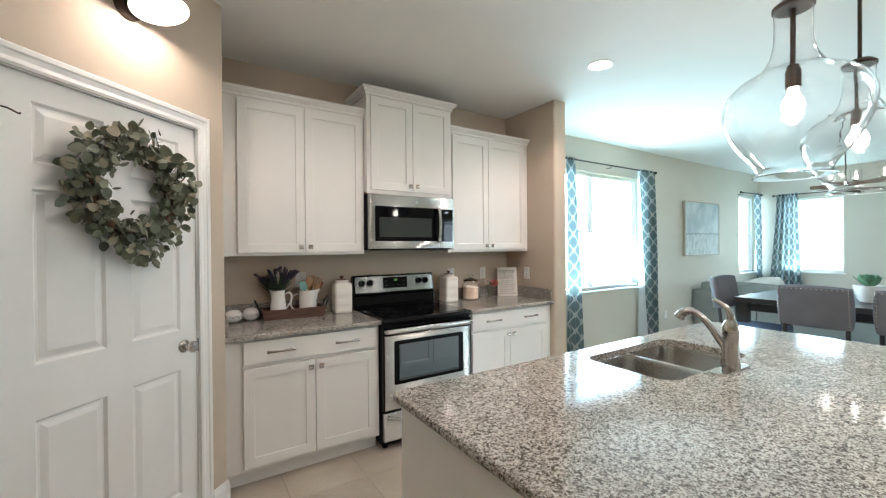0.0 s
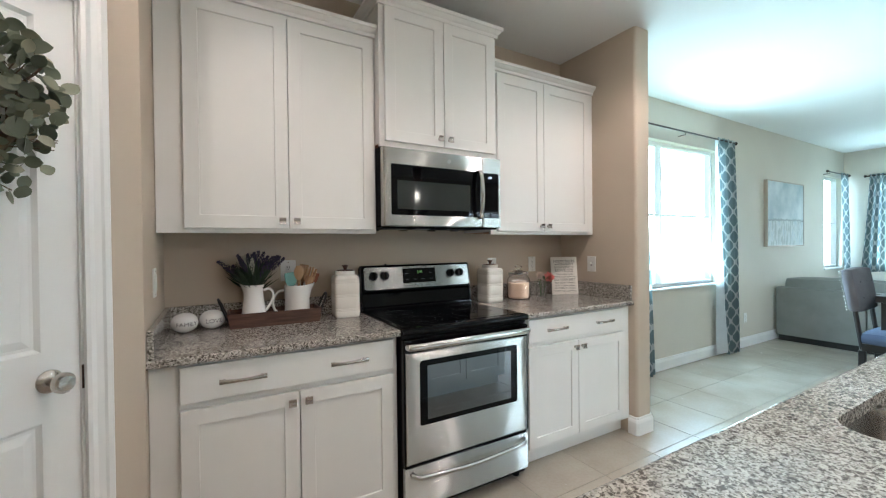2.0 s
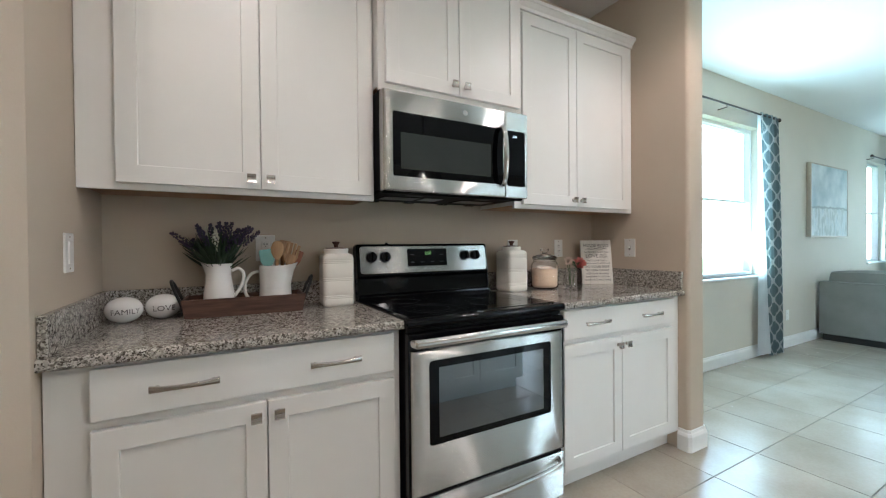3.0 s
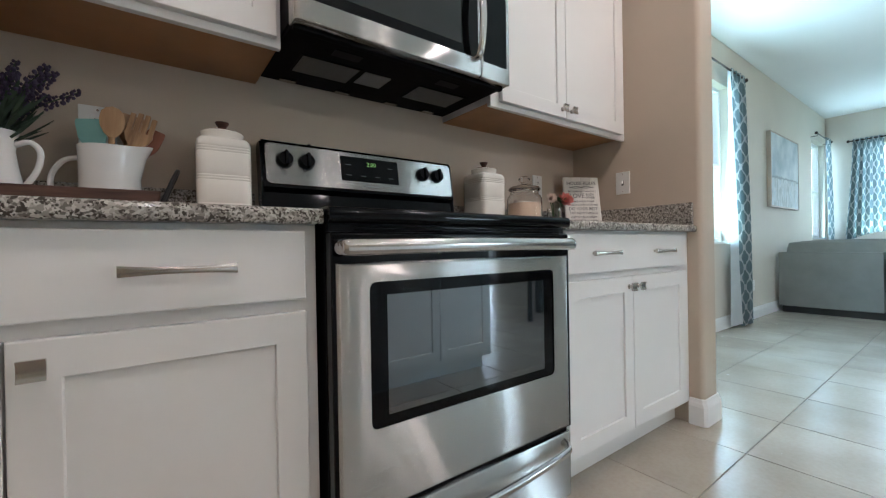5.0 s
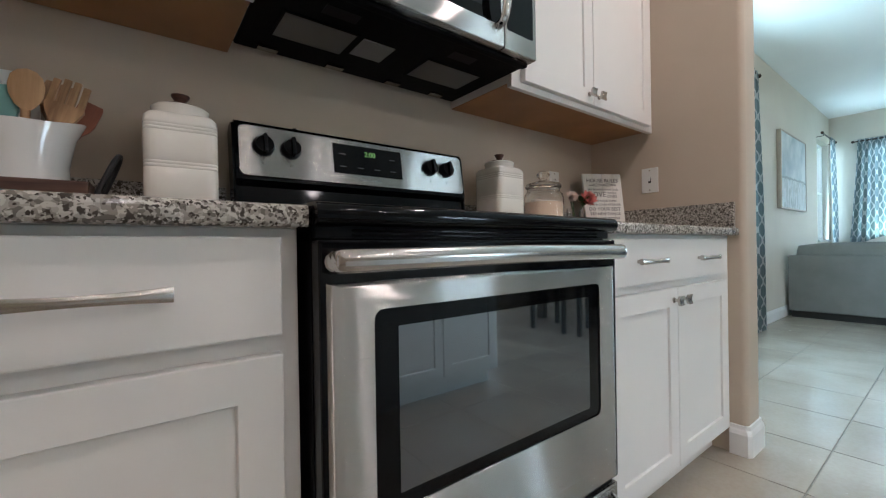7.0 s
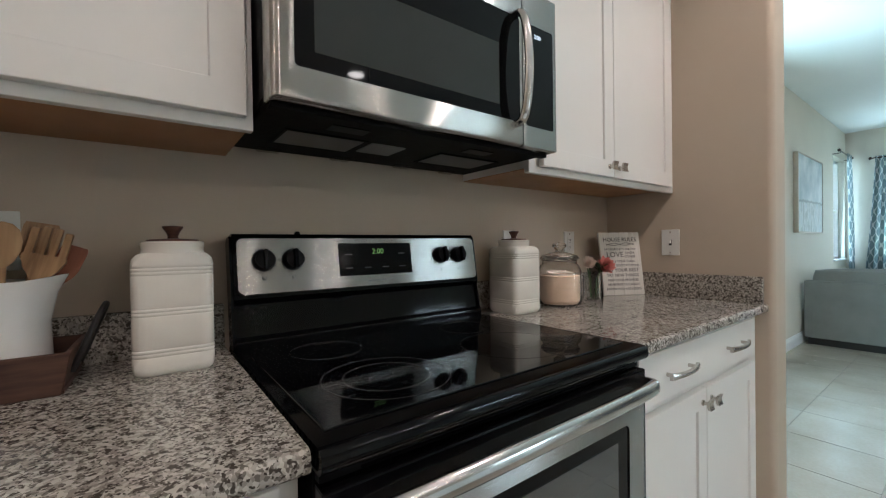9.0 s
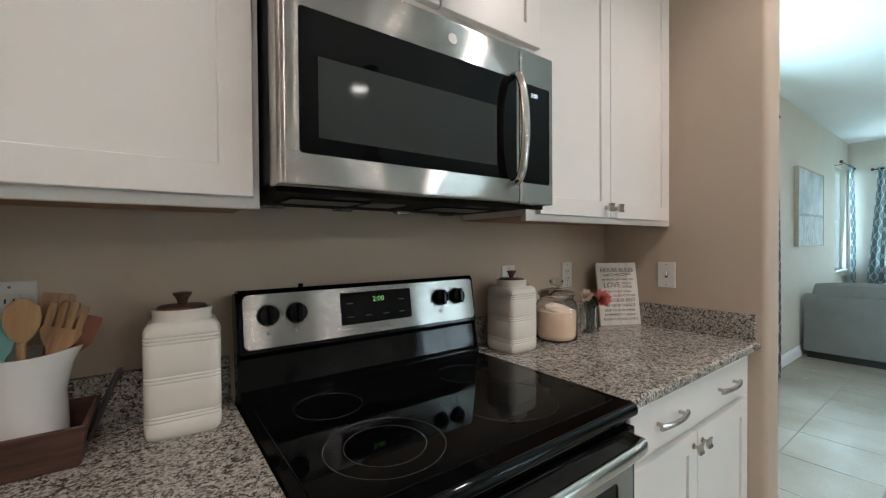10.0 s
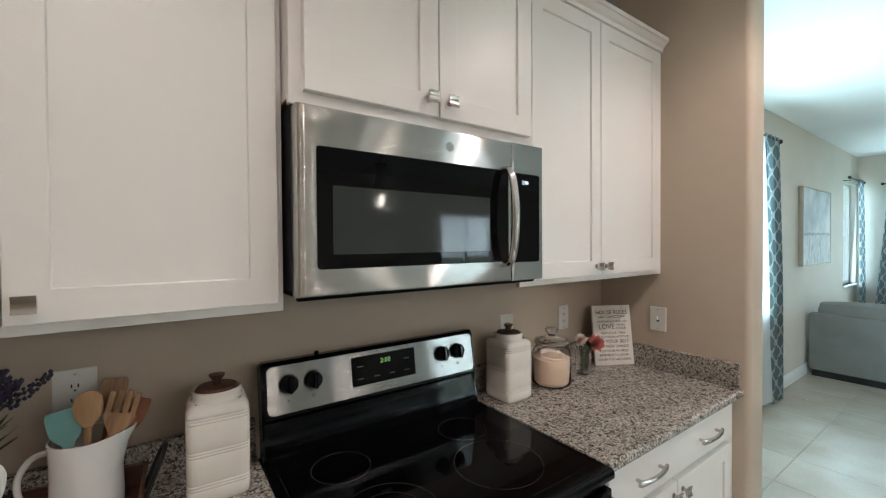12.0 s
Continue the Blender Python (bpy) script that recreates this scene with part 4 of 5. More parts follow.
    b = part("bulb", lathe([(0.013, 0.06), (0.015, 0.045), (0.028, 0.018), (0.031, 0.0), (0.026, -0.018), (0.012, -0.029), (0.0, -0.031)], 20, m=Matrix.Translation((0, 0, drop))), BULB, t, "lit warm bulb", smooth=True)
    b.visible_shadow = False
    return t


p0 = pendant(PENDANTS[0])
copy_thing(p0, Matrix.Translation((PENDANTS[1][0], PENDANTS[1][1], CEIL)))

# ---- faucet ----
fc = thing("faucet", (0.722, -2.475, 0.914), "brushed nickel single-lever kitchen faucet", "faucet")
bm = bmesh.new()
ov = rounded_rect(-0.125, 0.125, -0.030, 0.030, 0.029, 8)
rings = [[bm.verts.new((x * s, y * s, z)) for x, y in ov] for s, z in ((1.0, 0.0), (1.0, 0.004), (0.97, 0.008))]
for a, b in zip(rings, rings[1:]):
    for i in range(len(ov)):
        bm.faces.new((a[i], a[(i + 1) % len(ov)], b[(i + 1) % len(ov)], b[i]))
bm.faces.new(rings[-1])
part("base_plate", bm, NICKEL, fc, smooth=True)
part("column", lathe([(0.033, 0.006), (0.034, 0.02), (0.031, 0.05), (0.029, 0.11), (0.029, 0.155), (0.031, 0.160), (0.031, 0.168), (0.027, 0.185), (0.017, 0.205), (0.0, 0.212)], 28), NICKEL, fc, smooth=True)
sp = curve([(0, 0.012, 0.075), (0, 0.042, 0.118), (0, 0.080, 0.172), (0, 0.118, 0.208), (0, 0.155, 0.220), (0, 0.188, 0.208), (0, 0.202, 0.186)], 6)
nn = len(sp)
part("spout", tube(sp, [0.014 + 0.009 * max(0, (i / (nn - 1) - 0.55) / 0.45) for i in range(nn)], 16), NICKEL, fc, smooth=True)
part("lever", tube(curve([(0, 0.0, 0.190), (0, 0.0, 0.225), (0, 0.022, 0.260), (0, 0.064, 0.282)], 5), [0.017 - 0.0105 * i / 15 for i in range(16)], 12), NICKEL, fc, "curved lever handle", smooth=True)

# ---- windows, living side ----
VINYL = tone("white_window_frame", (0.82, 0.82, 0.80), 0.4, vary=0.01)


def window(name, at, width, sill, head, mullions, rail_z, label):
    """A white framed window; its own x runs along the wall and y outwards."""
    w = thing(name, at, label, "window")
    tagged(w, kind="structure")
    f = 0.036
    part("frame", solid((0.001, f, 0.07, 0.13, sill + 0.001, head - 0.001), (width - f, width - 0.001, 0.07, 0.13, sill + 0.001, head - 0.001), (f, width - f, 0.07, 0.13, sill + 0.001, sill + f), (f, width - f, 0.07, 0.13, head - f, head - 0.001), bevel=0.003, segments=1), VINYL, w)
    xs = [f, *mullions, width - f]
    for m_ in mullions:
        part("mullion", solid((m_ - 0.013, m_ + 0.013, 0.068, 0.132, sill + f, head - f), bevel=0.003, segments=1), VINYL, w)
    for a, b in zip(xs, xs[1:]):
        a2 = a + (0.016 if a in mullions else 0)
        b2 = b - (0.016 if b in mullions else 0)
        part("meeting_rail", solid((a2, b2, 0.075, 0.125, rail_z - 0.011, rail_z + 0.011), bevel=0.003, segments=1), VINYL, w)
        for z0, z1 in ((sill + f, rail_z - 0.022), (rail_z + 0.022, head - f)):
            g = part("pane", solid((a2, b2, 0.098, 0.102, z0, z1)), PANE, w)
            g.visible_shadow = False
    part("window_sill", solid((-0.02, width + 0.02, -0.025, 0.069, sill - 0.022, sill), bevel=0.004), TRIM, w)
    return w


window("window_1", Matrix.Translation((W1[0], LIVING_Y, 0)), W1[1] - W1[0], W1[2], W1[3], [0.88], 1.60, "white framed twin sash window, bright daylight behind")
window("window_2", Matrix.Translation((W2[0], LIVING_Y, 0)), W2[1] - W2[0], W2[2], W2[3], [], 1.60, "white framed sash window in the living room corner")
window("window_3", pose(END_X, W3[1], 0, 0, 0, -90), W3[1] - W3[0], W3[2], W3[3], [], 1.58, "white framed sash window in the end wall")
# unseen patio door fills the assumed south opening
window("window_4", pose(UNSEEN_SLIDER[1], SOUTH_Y, 0, 0, 0, 180), UNSEEN_SLIDER[1] - UNSEEN_SLIDER[0], UNSEEN_SLIDER[2], UNSEEN_SLIDER[3], [0.7], 2.0, "unseen white framed patio door, assumed as a daylight source")

# ---- curtains ----
cm = Mat("trellis_curtain_fabric", (0.3, 0.4, 0.45), 0.85)
uv = cm.node("ShaderNodeTexCoord").outputs["UV"]
sx = cm.node("ShaderNodeSeparateXYZ")
cm.link(uv, sx.inputs[0])


def calc(mat, op, a, b=None):
    n = mat.t.nodes.new("ShaderNodeMath")
    n.operation = op
    for socket, value in ((n.inputs[0], a), (n.inputs[1], b)):
        if value is None:
            continue
        if isinstance(value, (int, float)):
            socket.default_value = value
        else:
            mat.link(value, socket)
    return n.outputs[0]


cu = calc(cm, "COSINE", calc(cm, "MULTIPLY", sx.outputs[0], 2 * math.pi / 0.165))
cv = calc(cm, "COSINE", calc(cm, "MULTIPLY", sx.outputs[1], 2 * math.pi / 0.195))
ff = calc(cm, "ABSOLUTE", calc(cm, "ADD", cu, cv))
line = cm.ramp(ff, [(0.30, (0.66, 0.67, 0.65)), (0.42, (0.18, 0.24, 0.25))])
weave = cm.ramp(cm.noise(260, 2), [(0.35, (0.85, 0.85, 0.85)), (0.65, (1, 1, 1))])
cm.colour(cm.mix(1.0, line, weave, "MULTIPLY"))
cm.bump(cm.noise(420, 2), 0.3, 0.001)
cm.b.inputs["Sheen Weight"].default_value = 0.2
cm.b.inputs["Roughness"].default_value = 0.9
# thin cloth lets some daylight through
thin = cm.t.nodes.new("ShaderNodeBsdfTranslucent")
thin.inputs["Color"].default_value = (0.62, 0.74, 0.78, 1)
both = cm.t.nodes.new("ShaderNodeMixShader")
both.inputs[0].default_value = 0.08
cm.link(cm.b.outputs[0], both.inputs[1])
cm.link(thin.outputs[0], both.inputs[2])
cm.link(both.outputs[0], cm.t.nodes["Material Output"].inputs["Surface"])
FABRIC = cm.m
cm.b.inputs["Transmission Weight"].default_value = 0.0
LINING = tone("white_curtain_lining", (0.74, 0.76, 0.76), 0.9, vary=0.04, scale=8)


def curtain(at, top, bottom, z0, z1, folds, depth, lining_side=0, label="", seed=1):
    """A hanging panel: its x spans top at the rod and bottom at the floor."""
    r = random.Random(seed)
    c = thing("curtain", at, label, "curtain", "trellis curtains")
    bm = bmesh.new()
    layer = bm.loops.layers.uv.new("UVMap")
    nu, nv = folds * 10, 26
    phase = [r.uniform(-0.5, 0.5) for _ in range(folds + 1)]
    uvs = {}
    grid = []
    for j in range(nv + 1):
        v = j / nv
        z = z1 + (z0 - z1) * v
        e = v ** 1.3
        a = top[0] + (bottom[0] - top[0]) * e
        b = top[1] + (bottom[1] - top[1]) * e
        row = []
        for i in range(nu + 1):
            u = i / nu
            k_ = u * folds
            amp = depth * (0.55 + 0.45 * v) * (1 + 0.3 * phase[int(k_) % len(phase)])
            y = -amp * math.sin(2 * math.pi * k_ + 0.5 * phase[int(k_) % len(phase)] * v)
            x = a + (b - a) * (u + 0.012 * math.sin(4 * math.pi * k_))
            vert = bm.verts.new((x, y - 0.015 * math.sin(math.pi * v), z))
            uvs[vert] = (u * folds * 0.22, z)
            row.append(vert)
        grid.append(row)
    for j in range(nv):
        for i in range(nu):
            f = bm.faces.new((grid[j][i], grid[j][i + 1], grid[j + 1][i + 1], grid[j + 1][i]))
            for lp in f.loops:
                lp[layer].uv = uvs[lp.vert]
    back = bmesh.ops.solidify(bm, geom=bm.faces[:], thickness=0.002)
    part("panel", bm, FABRIC, c, smooth=True)
    if lining_side:
        side_x = bottom[0] if lining_side < 0 else bottom[1]
        bm = bmesh.new()
        rows2 = []
        for j in range(15):
            v = j / 14
            z = z1 - 0.02 + (z0 - z1 + 0.04) * v
            w = 0.015 + 0.19 * v ** 1.6
            a = (top[0] if lining_side < 0 else top[1]) + (side_x - (top[0] if lining_side < 0 else top[1])) * v ** 1.3
            rows2.append([bm.verts.new((a - lining_side * 0.012 + lining_side * w * s, -0.012 + 0.03 * s + 0.010 * math.sin(7 * s), z)) for s in (0, 0.33, 0.66, 1.0)])
        for p, q in zip(rows2, rows2[1:]):
            for i in range(3):
                bm.faces.new((p[i], p[i + 1], q[i + 1], q[i]))
        bmesh.ops.solidify(bm, geom=bm.faces[:], thickness=0.0015)
        part("lining", bm, LINING, c, "turned-back white lining", smooth=True)
    return c


def curtain_rod(at, length, brackets):
    t = thing("curtain_rod", at, "thin black metal curtain rod with ball ends", "curtain rod", "curtain rods")
    part("rod", tube([(0, 0, 0), (length, 0, 0)], 0.009, 10), DARKBRONZE, t, smooth=True)
    for x in (0, length):
        part("finial", lathe([(0.0, -0.022), (0.014, -0.016), (0.020, 0.0), (0.014, 0.016), (0.0, 0.022)], 14, m=Matrix.Translation((x, 0, 0))), DARKBRONZE, t, smooth=True)
    for x in brackets:
        part("bracket", tube([(x, 0.078, -0.03), (x, 0.05, -0.03), (x, 0.0, -0.028), (x, 0.0, -0.008)], 0.005, 8), DARKBRONZE, t, smooth=True)


LY = LIVING_Y - 0.08
curtain(Matrix.Translation((0, LY, 0)), (2.66, 2.82), (2.66, 2.98), 0.012, 2.485, 3, 0.028, 0, "blue-grey trellis-print curtain pushed aside at the window", 3)
curtain(Matrix.Translation((0, LY, 0)), (4.17, 4.56), (4.36, 4.66), 0.012, 2.485, 4, 0.030, -1, "blue-grey trellis-print curtain with its white lining showing", 4)
curtain_rod(Matrix.Translation((2.38, LY, 2.462)), 2.20, (0.10, 1.15, 2.1))
curtain(Matrix.Translation((0, LY, 0)), (7.95, 8.28), (8.12, 8.34), 0.03, 2.40, 3, 0.028, 0, "blue-grey trellis-print curtain in the living room corner", 7)
curtain_rod(Matrix.Translation((7.40, LY, 2.375)), 0.92, (0.08, 0.85))
EX = END_X - 0.08
curtain(pose(EX, 0, 0, 0, 0, -90), (0.25, 0.57), (0.09, 0.66), 0.03, 2.36, 5, 0.028, 0, "blue-grey trellis-print curtain on the end wall", 9)
curtain_rod(pose(EX, -0.20, 2.335, 0, 0, -90), 1.15, (0.06, 1.05))

# ---- picture ----
pm = Mat("pale_marsh_painting", (0.6, 0.65, 0.67), 0.7)
gen = pm.node("ShaderNodeTexCoord").outputs["Generated"]
sg = pm.node("ShaderNodeSeparateXYZ")
pm.link(gen, sg.inputs[0])
skyc = pm.ramp(pm.noise(3.5, 5), [(0.35, (0.34, 0.42, 0.45)), (0.65, (0.62, 0.66, 0.66))])
land = pm.ramp(pm.noise(5, 6, (4, 1, 1.2)), [(0.40, (0.40, 0.44, 0.43)), (0.52, (0.62, 0.65, 0.64)), (0.62, (0.48, 0.54, 0.56))])
hz = calc(pm, "ADD", sg.outputs[2], calc(pm, "MULTIPLY", pm.noise(9, 3), 0.10))
mask = pm.ramp(hz, [(0.43, (0, 0, 0)), (0.47, (1, 1, 1))])
trees = pm.ramp(hz, [(0.43, (0, 0, 0)), (0.445, (0.8, 0.8, 0.8)), (0.46, (0.8, 0.8, 0.8)), (0.475, (0, 0, 0))])
pm.colour(pm.mix(trees, pm.mix(mask, land, skyc), (0.24, 0.28, 0.28)))
CANVAS = pm.m
FRAMEWOOD = tone("champagne_wood_frame", (0.40, 0.34, 0.27), 0.5, 0.2, vary=0.1)
pic = thing("wall_picture", (6.06, LIVING_Y, 1.68), "pale blue-grey marsh landscape painting in a thin frame", "picture")
part("canvas", solid((-0.56, 0.56, -0.040, -0.004, -0.425, 0.425)), CANVAS, pic, "painted canvas")
part("frame", solid((-0.575, -0.56, -0.045, -0.002, -0.44, 0.44), (0.56, 0.575, -0.045, -0.002, -0.44, 0.44), (-0.56, 0.56, -0.045, -0.002, 0.425, 0.44), (-0.56, 0.56, -0.045, -0.002, -0.44, -0.425)), FRAMEWOOD, pic, "thin champagne wood frame")

# ---- sofa ----
SOFA = tone("grey_sofa_fabric", (0.24, 0.24, 0.225), 0.9, vary=0.08, scale=5, grain=0.4, grain_scale=500)
BLACKWOOD = tone("black_wood", (0.02, 0.018, 0.017), 0.4, vary=0.2)
PILLOW = tone("white_pillow_fabric", (0.72, 0.70, 0.66), 0.9, vary=0.04, grain=0.3, grain_scale=400)


def cushion(x0, x1, y0, y1, z0, z1, puff=0.03, soft=0.7, bm=None):
    """A soft box: its faces bulge and its edges are round."""
    bm = bm or bmesh.new()
    made = bmesh.ops.create_cube(bm, size=2.0)
    verts = made["verts"]
    bmesh.ops.subdivide_edges(bm, edges=list({e for v in verts for e in v.link_edges}), cuts=7, use_grid_fill=True)
    hx, hy, hz_ = (x1 - x0) / 2, (y1 - y0) / 2, (z1 - z0) / 2
    r = min(hx, hy, hz_) * soft
    for v in bm.verts:
        a, b, c = v.co
        d = Vector((a * (hx - r), b * (hy - r), c * (hz_ - r)))
        o = Vector((a ** 3, b ** 3, c ** 3))
        o = o.normalized() * r
        bulge = Vector((a * (1 - b * b) * (1 - c * c), b * (1 - a * a) * (1 - c * c), c * (1 - a * a) * (1 - b * b))) * puff
        v.co = d + o + bulge + Vector(((x0 + x1) / 2, (y0 + y1) / 2, (z0 + z1) / 2))
    return bm


sofa = thing("sofa", (5.74, 0.04, 0), "grey fabric sofa with loose back cushions against the wall", "sofa")
part("frame", solid((0.02, 0.92, -2.36, -0.02, 0.10, 0.30), bevel=0.02), SOFA, sofa)
for y, l in ((-0.005, 0.850), (-0.865, 1.500)):
    part("back_panel", solid((0.0, 0.16, y - l, y, 0.075, 0.705), bevel=0.012, segments=3), SOFA, sofa)
    part("seat_cushion", cushion(0.20, 0.94, y - l + 0.01, y - 0.01, 0.29, 0.46, 0.02), SOFA, sofa, smooth=True)
for y, l in ((-0.05, 1.10), (-1.16, 1.17)):
    part("back_cushion", cushion(0.09, 0.36, y - l, y, 0.44, 0.835, 0.012, 0.5), SOFA, sofa, smooth=True)
part("arm", solid((0.0, 0.95, -2.58, -2.372, 0.075, 0.62), bevel=0.03, segments=3), SOFA, sofa)
part("plinth", solid((0.03, 0.90, -2.55, -0.03, 0.0, 0.074)), BLACKWOOD, sofa, "black recessed plinth")
pillow = whole("throw_pillow", cushion(-0.23, 0.23, -0.06, 0.06, -0.21, 0.21, 0.03), PILLOW, "white square throw pillow on the sofa", "pillow", pose(6.20, -0.78, 0.70, -20, 12, 96), True)

# ---- dining table, chairs and what hangs above ----
table = thing("dining_table", (4.20, -2.33, 0.125), "dark wooden counter-height dining table", "table")
part("tabletop", solid((-0.65, 0.65, -0.95, 0.95, 0.715, 0.765), bevel=0.006), BLACKWOOD, table)
part("apron", solid((-0.57, 0.57, -0.87, 0.87, 0.63, 0.714)), BLACKWOOD, table)
for x in (-0.58, 0.58):
    for y in (-0.88, 0.88):
        part("leg", solid((x - 0.045, x + 0.045, y - 0.045, y + 0.045, -0.125, 0.714), bevel=0.006), BLACKWOOD, table)
CHAIRFAB = tone("slate_grey_upholstery", (0.125, 0.122, 0.135), 0.85, vary=0.08, scale=8, grain=0.4, grain_scale=450)
SEATFAB = tone("blue_grey_seat_fabric", (0.07, 0.10, 0.17), 0.85, vary=0.1, scale=8, grain=0.4, grain_scale=450)


def dining_chair(at):
    """Its seat looks along +x."""
    c = thing("dining_chair", at, "grey upholstered dining chair with nailhead trim and dark legs", "chair", "chairs round the table")
    part("seat", cushion(-0.20, 0.26, -0.23, 0.23, 0.53, 0.63, 0.012), SEATFAB, c, "blue-grey padded seat", smooth=True)
    part("seat_frame", solid((-0.19, 0.24, -0.215, 0.215, 0.485, 0.54), bevel=0.006), BLACKWOOD, c)
    back = part("backrest", cushion(-0.04, 0.04, -0.225, 0.225, -0.165, 0.165, 0.008), CHAIRFAB, c, at=pose(-0.250, 0, 0.93, 0, -9, 0), smooth=True)
    nail = mesh_of("nail", lathe([(0.0, 0.005), (0.004, 0.003), (0.006, 0.0)], 8), NICKEL)
    spots = [(-0.208 + 0.416 * i / 14, 0.148) for i in range(15)] + [(s * 0.208, -0.145 + 0.28 * i / 11) for s in (-1, 1) for i in range(12)]
    for y, z in spots:
        ob = new("nail", nail)
        ob.parent = back
        ob.matrix_basis = Matrix.Translation((-0.042, y, z)) @ Matrix.Rotation(radians(-90), 4, "Y")
    button = mesh_of("button", lathe([(0.0, 0.006), (0.008, 0.003), (0.011, 0.0)], 10), CHAIRFAB)
    for i in range(3):
        for j in range(2):
            ob = new("button", button)
            ob.parent = back
            ob.matrix_basis = Matrix.Translation((0.044, -0.13 + 0.13 * i, -0.06 + 0.12 * j)) @ Matrix.Rotation(radians(90), 4, "Y")
    for x in (-0.19, 0.22):
        for y in (-0.19, 0.19):
            part("leg", solid((x - 0.02, x + 0.02, y - 0.02, y + 0.02, 0, 0.486), bevel=0.004, segments=1), BLACKWOOD, c)
    for y in (-0.19, 0.19):
        part("back_post", tube([(-0.19, y, 0.49), (-0.215, y, 0.66), (-0.240, y, 0.86)], 0.016, 8), BLACKWOOD, c)
    return c


ch = dining_chair(pose(3.26, -2.145, 0))
copy_thing(ch, pose(3.26, -2.70, 0))
copy_thing(ch, pose(3.63, -1.53, 0, 0, 0, -90))

POT = tone("white_glazed_pot", (0.74, 0.74, 0.72), 0.25)
SUCC = tone("green_succulent_leaf", (0.10, 0.22, 0.12), 0.45, vary=0.3, scale=12)
plant = thing("potted_succulent", (4.10, -2.25, 0.89), "green succulent in a round white pot on the table", "plant")
part("pot", lathe([(0.0, 0.0), (0.065, 0.0), (0.085, 0.03), (0.105, 0.11), (0.11, 0.15), (0.103, 0.152), (0.098, 0.12), (0.0, 0.118)], 28), POT, plant, smooth=True)
SL = mesh_of("leaf", leaf_mesh(0.15, 0.035, 0.05), SUCC, True)
for i in range(26):
    a = i * 2.4
    tilt = 25 + 50 * (i / 26)
    ob = new("leaf", SL)
    ob.parent = plant
    ob.matrix_basis = Matrix.Translation((0, 0, 0.13)) @ Matrix.Rotation(a, 4, "Z") @ Matrix.Rotation(radians(tilt), 4, "X") @ Matrix.Scale(1.0 - 0.012 * i, 4)

CHWOOD = tone("brown_stained_wood", (0.14, 0.08, 0.05), 0.5, vary=0.3, scale=12)
cl = thing("linear_chandelier", (4.58, -2.28, CEIL), "brown wooden linear chandelier with clear glass shades", "chandelier")
part("beam", solid((-0.09, -0.05, -0.55, 0.55, -0.77, -0.73), (0.05, 0.09, -0.55, 0.55, -0.77, -0.73), (-0.05, 0.05, 0.51, 0.55, -0.77, -0.73), (-0.05, 0.05, -0.55, -0.51, -0.77, -0.73), bevel=0.004, segments=1), CHWOOD, cl)
for y in (-0.3, 0.3):
    part("rod", tube([(0, y, 0), (0, y, -0.74)], 0.006, 8), DARKBRONZE, cl)
    part("cross_bar", solid((-0.05, 0.05, y - 0.012, y + 0.012, -0.76, -0.74)), CHWOOD, cl)
part("canopy", solid((-0.05, 0.05, -0.4, 0.4, -0.02, 0.0), bevel=0.004), DARKBRONZE, cl)
for i in range(5):
    y = -0.44 + 0.22 * i
    g = part("glass_shade", lathe([(0.045, 0.0), (0.047, 0.0), (0.047, 0.13), (0.045, 0.13), (0.045, 0.0)], 20, m=Matrix.Translation((0, y, -0.72))), GLASS, cl, smooth=True)
    g.visible_shadow = False
    part("lamp_socket", lathe([(0.0, 0.04), (0.015, 0.04), (0.02, 0.0), (0.03, -0.01), (0.0, -0.01)], 12, m=Matrix.Translation((0, y, -0.73))), DARKBRONZE, cl)
    part("socket_bar", solid((-0.05, 0.05, y - 0.01, y + 0.01, -0.755, -0.742)), CHWOOD, cl)
    b = part("bulb", lathe([(0.0, -0.0), (0.012, 0.0), (0.014, 0.04), (0.008, 0.07), (0.0, 0.08)], 12, m=Matrix.Translation((0, y, -0.69))), BULB, cl, "lit bulb")
    b.visible_shadow = False

# ---- things on the worktops ----
TOP = 0.914
CREAM = tone("cream_glazed_ceramic", (0.78, 0.74, 0.67), 0.05, vary=0.03, scale=10)
WHITEGLAZE = tone("white_glazed_ceramic", (0.78, 0.76, 0.73), 0.05, vary=0.02, scale=10)


def wood(name, dark, light, scale=18.0, along=(1, 12, 12), rough=0.5):
    w = Mat(name, light, rough)
    w.colour(w.ramp(w.noise(scale, 5, along), [(0.3, dark), (0.7, light)]))
    w.bump(w.noise(scale * 3, 4, along), 0.15, 0.001)
    return w.m


LIDWOOD = wood("dark_walnut", (0.05, 0.018, 0.010), (0.13, 0.05, 0.03))
TRAYWOOD = wood("brown_tray_wood", (0.045, 0.018, 0.011), (0.11, 0.052, 0.032), 10, (1, 10, 10), 0.6)
SPOONWOOD = wood("pale_beech", (0.40, 0.22, 0.10), (0.56, 0.34, 0.17), 8, (10, 10, 1))
OLIVEWOOD = wood("olive_wood", (0.22, 0.11, 0.05), (0.50, 0.30, 0.15), 8, (10, 10, 1))
REDWOOD = wood("reddish_wood", (0.20, 0.06, 0.03), (0.30, 0.10, 0.05), 8, (10, 10, 1))
TEAL = tone("teal_silicone", (0.22, 0.45, 0.42), 0.5, vary=0.03)
IRON = tone("black_iron", (0.015, 0.014, 0.014), 0.5, 0.3, vary=0.2)


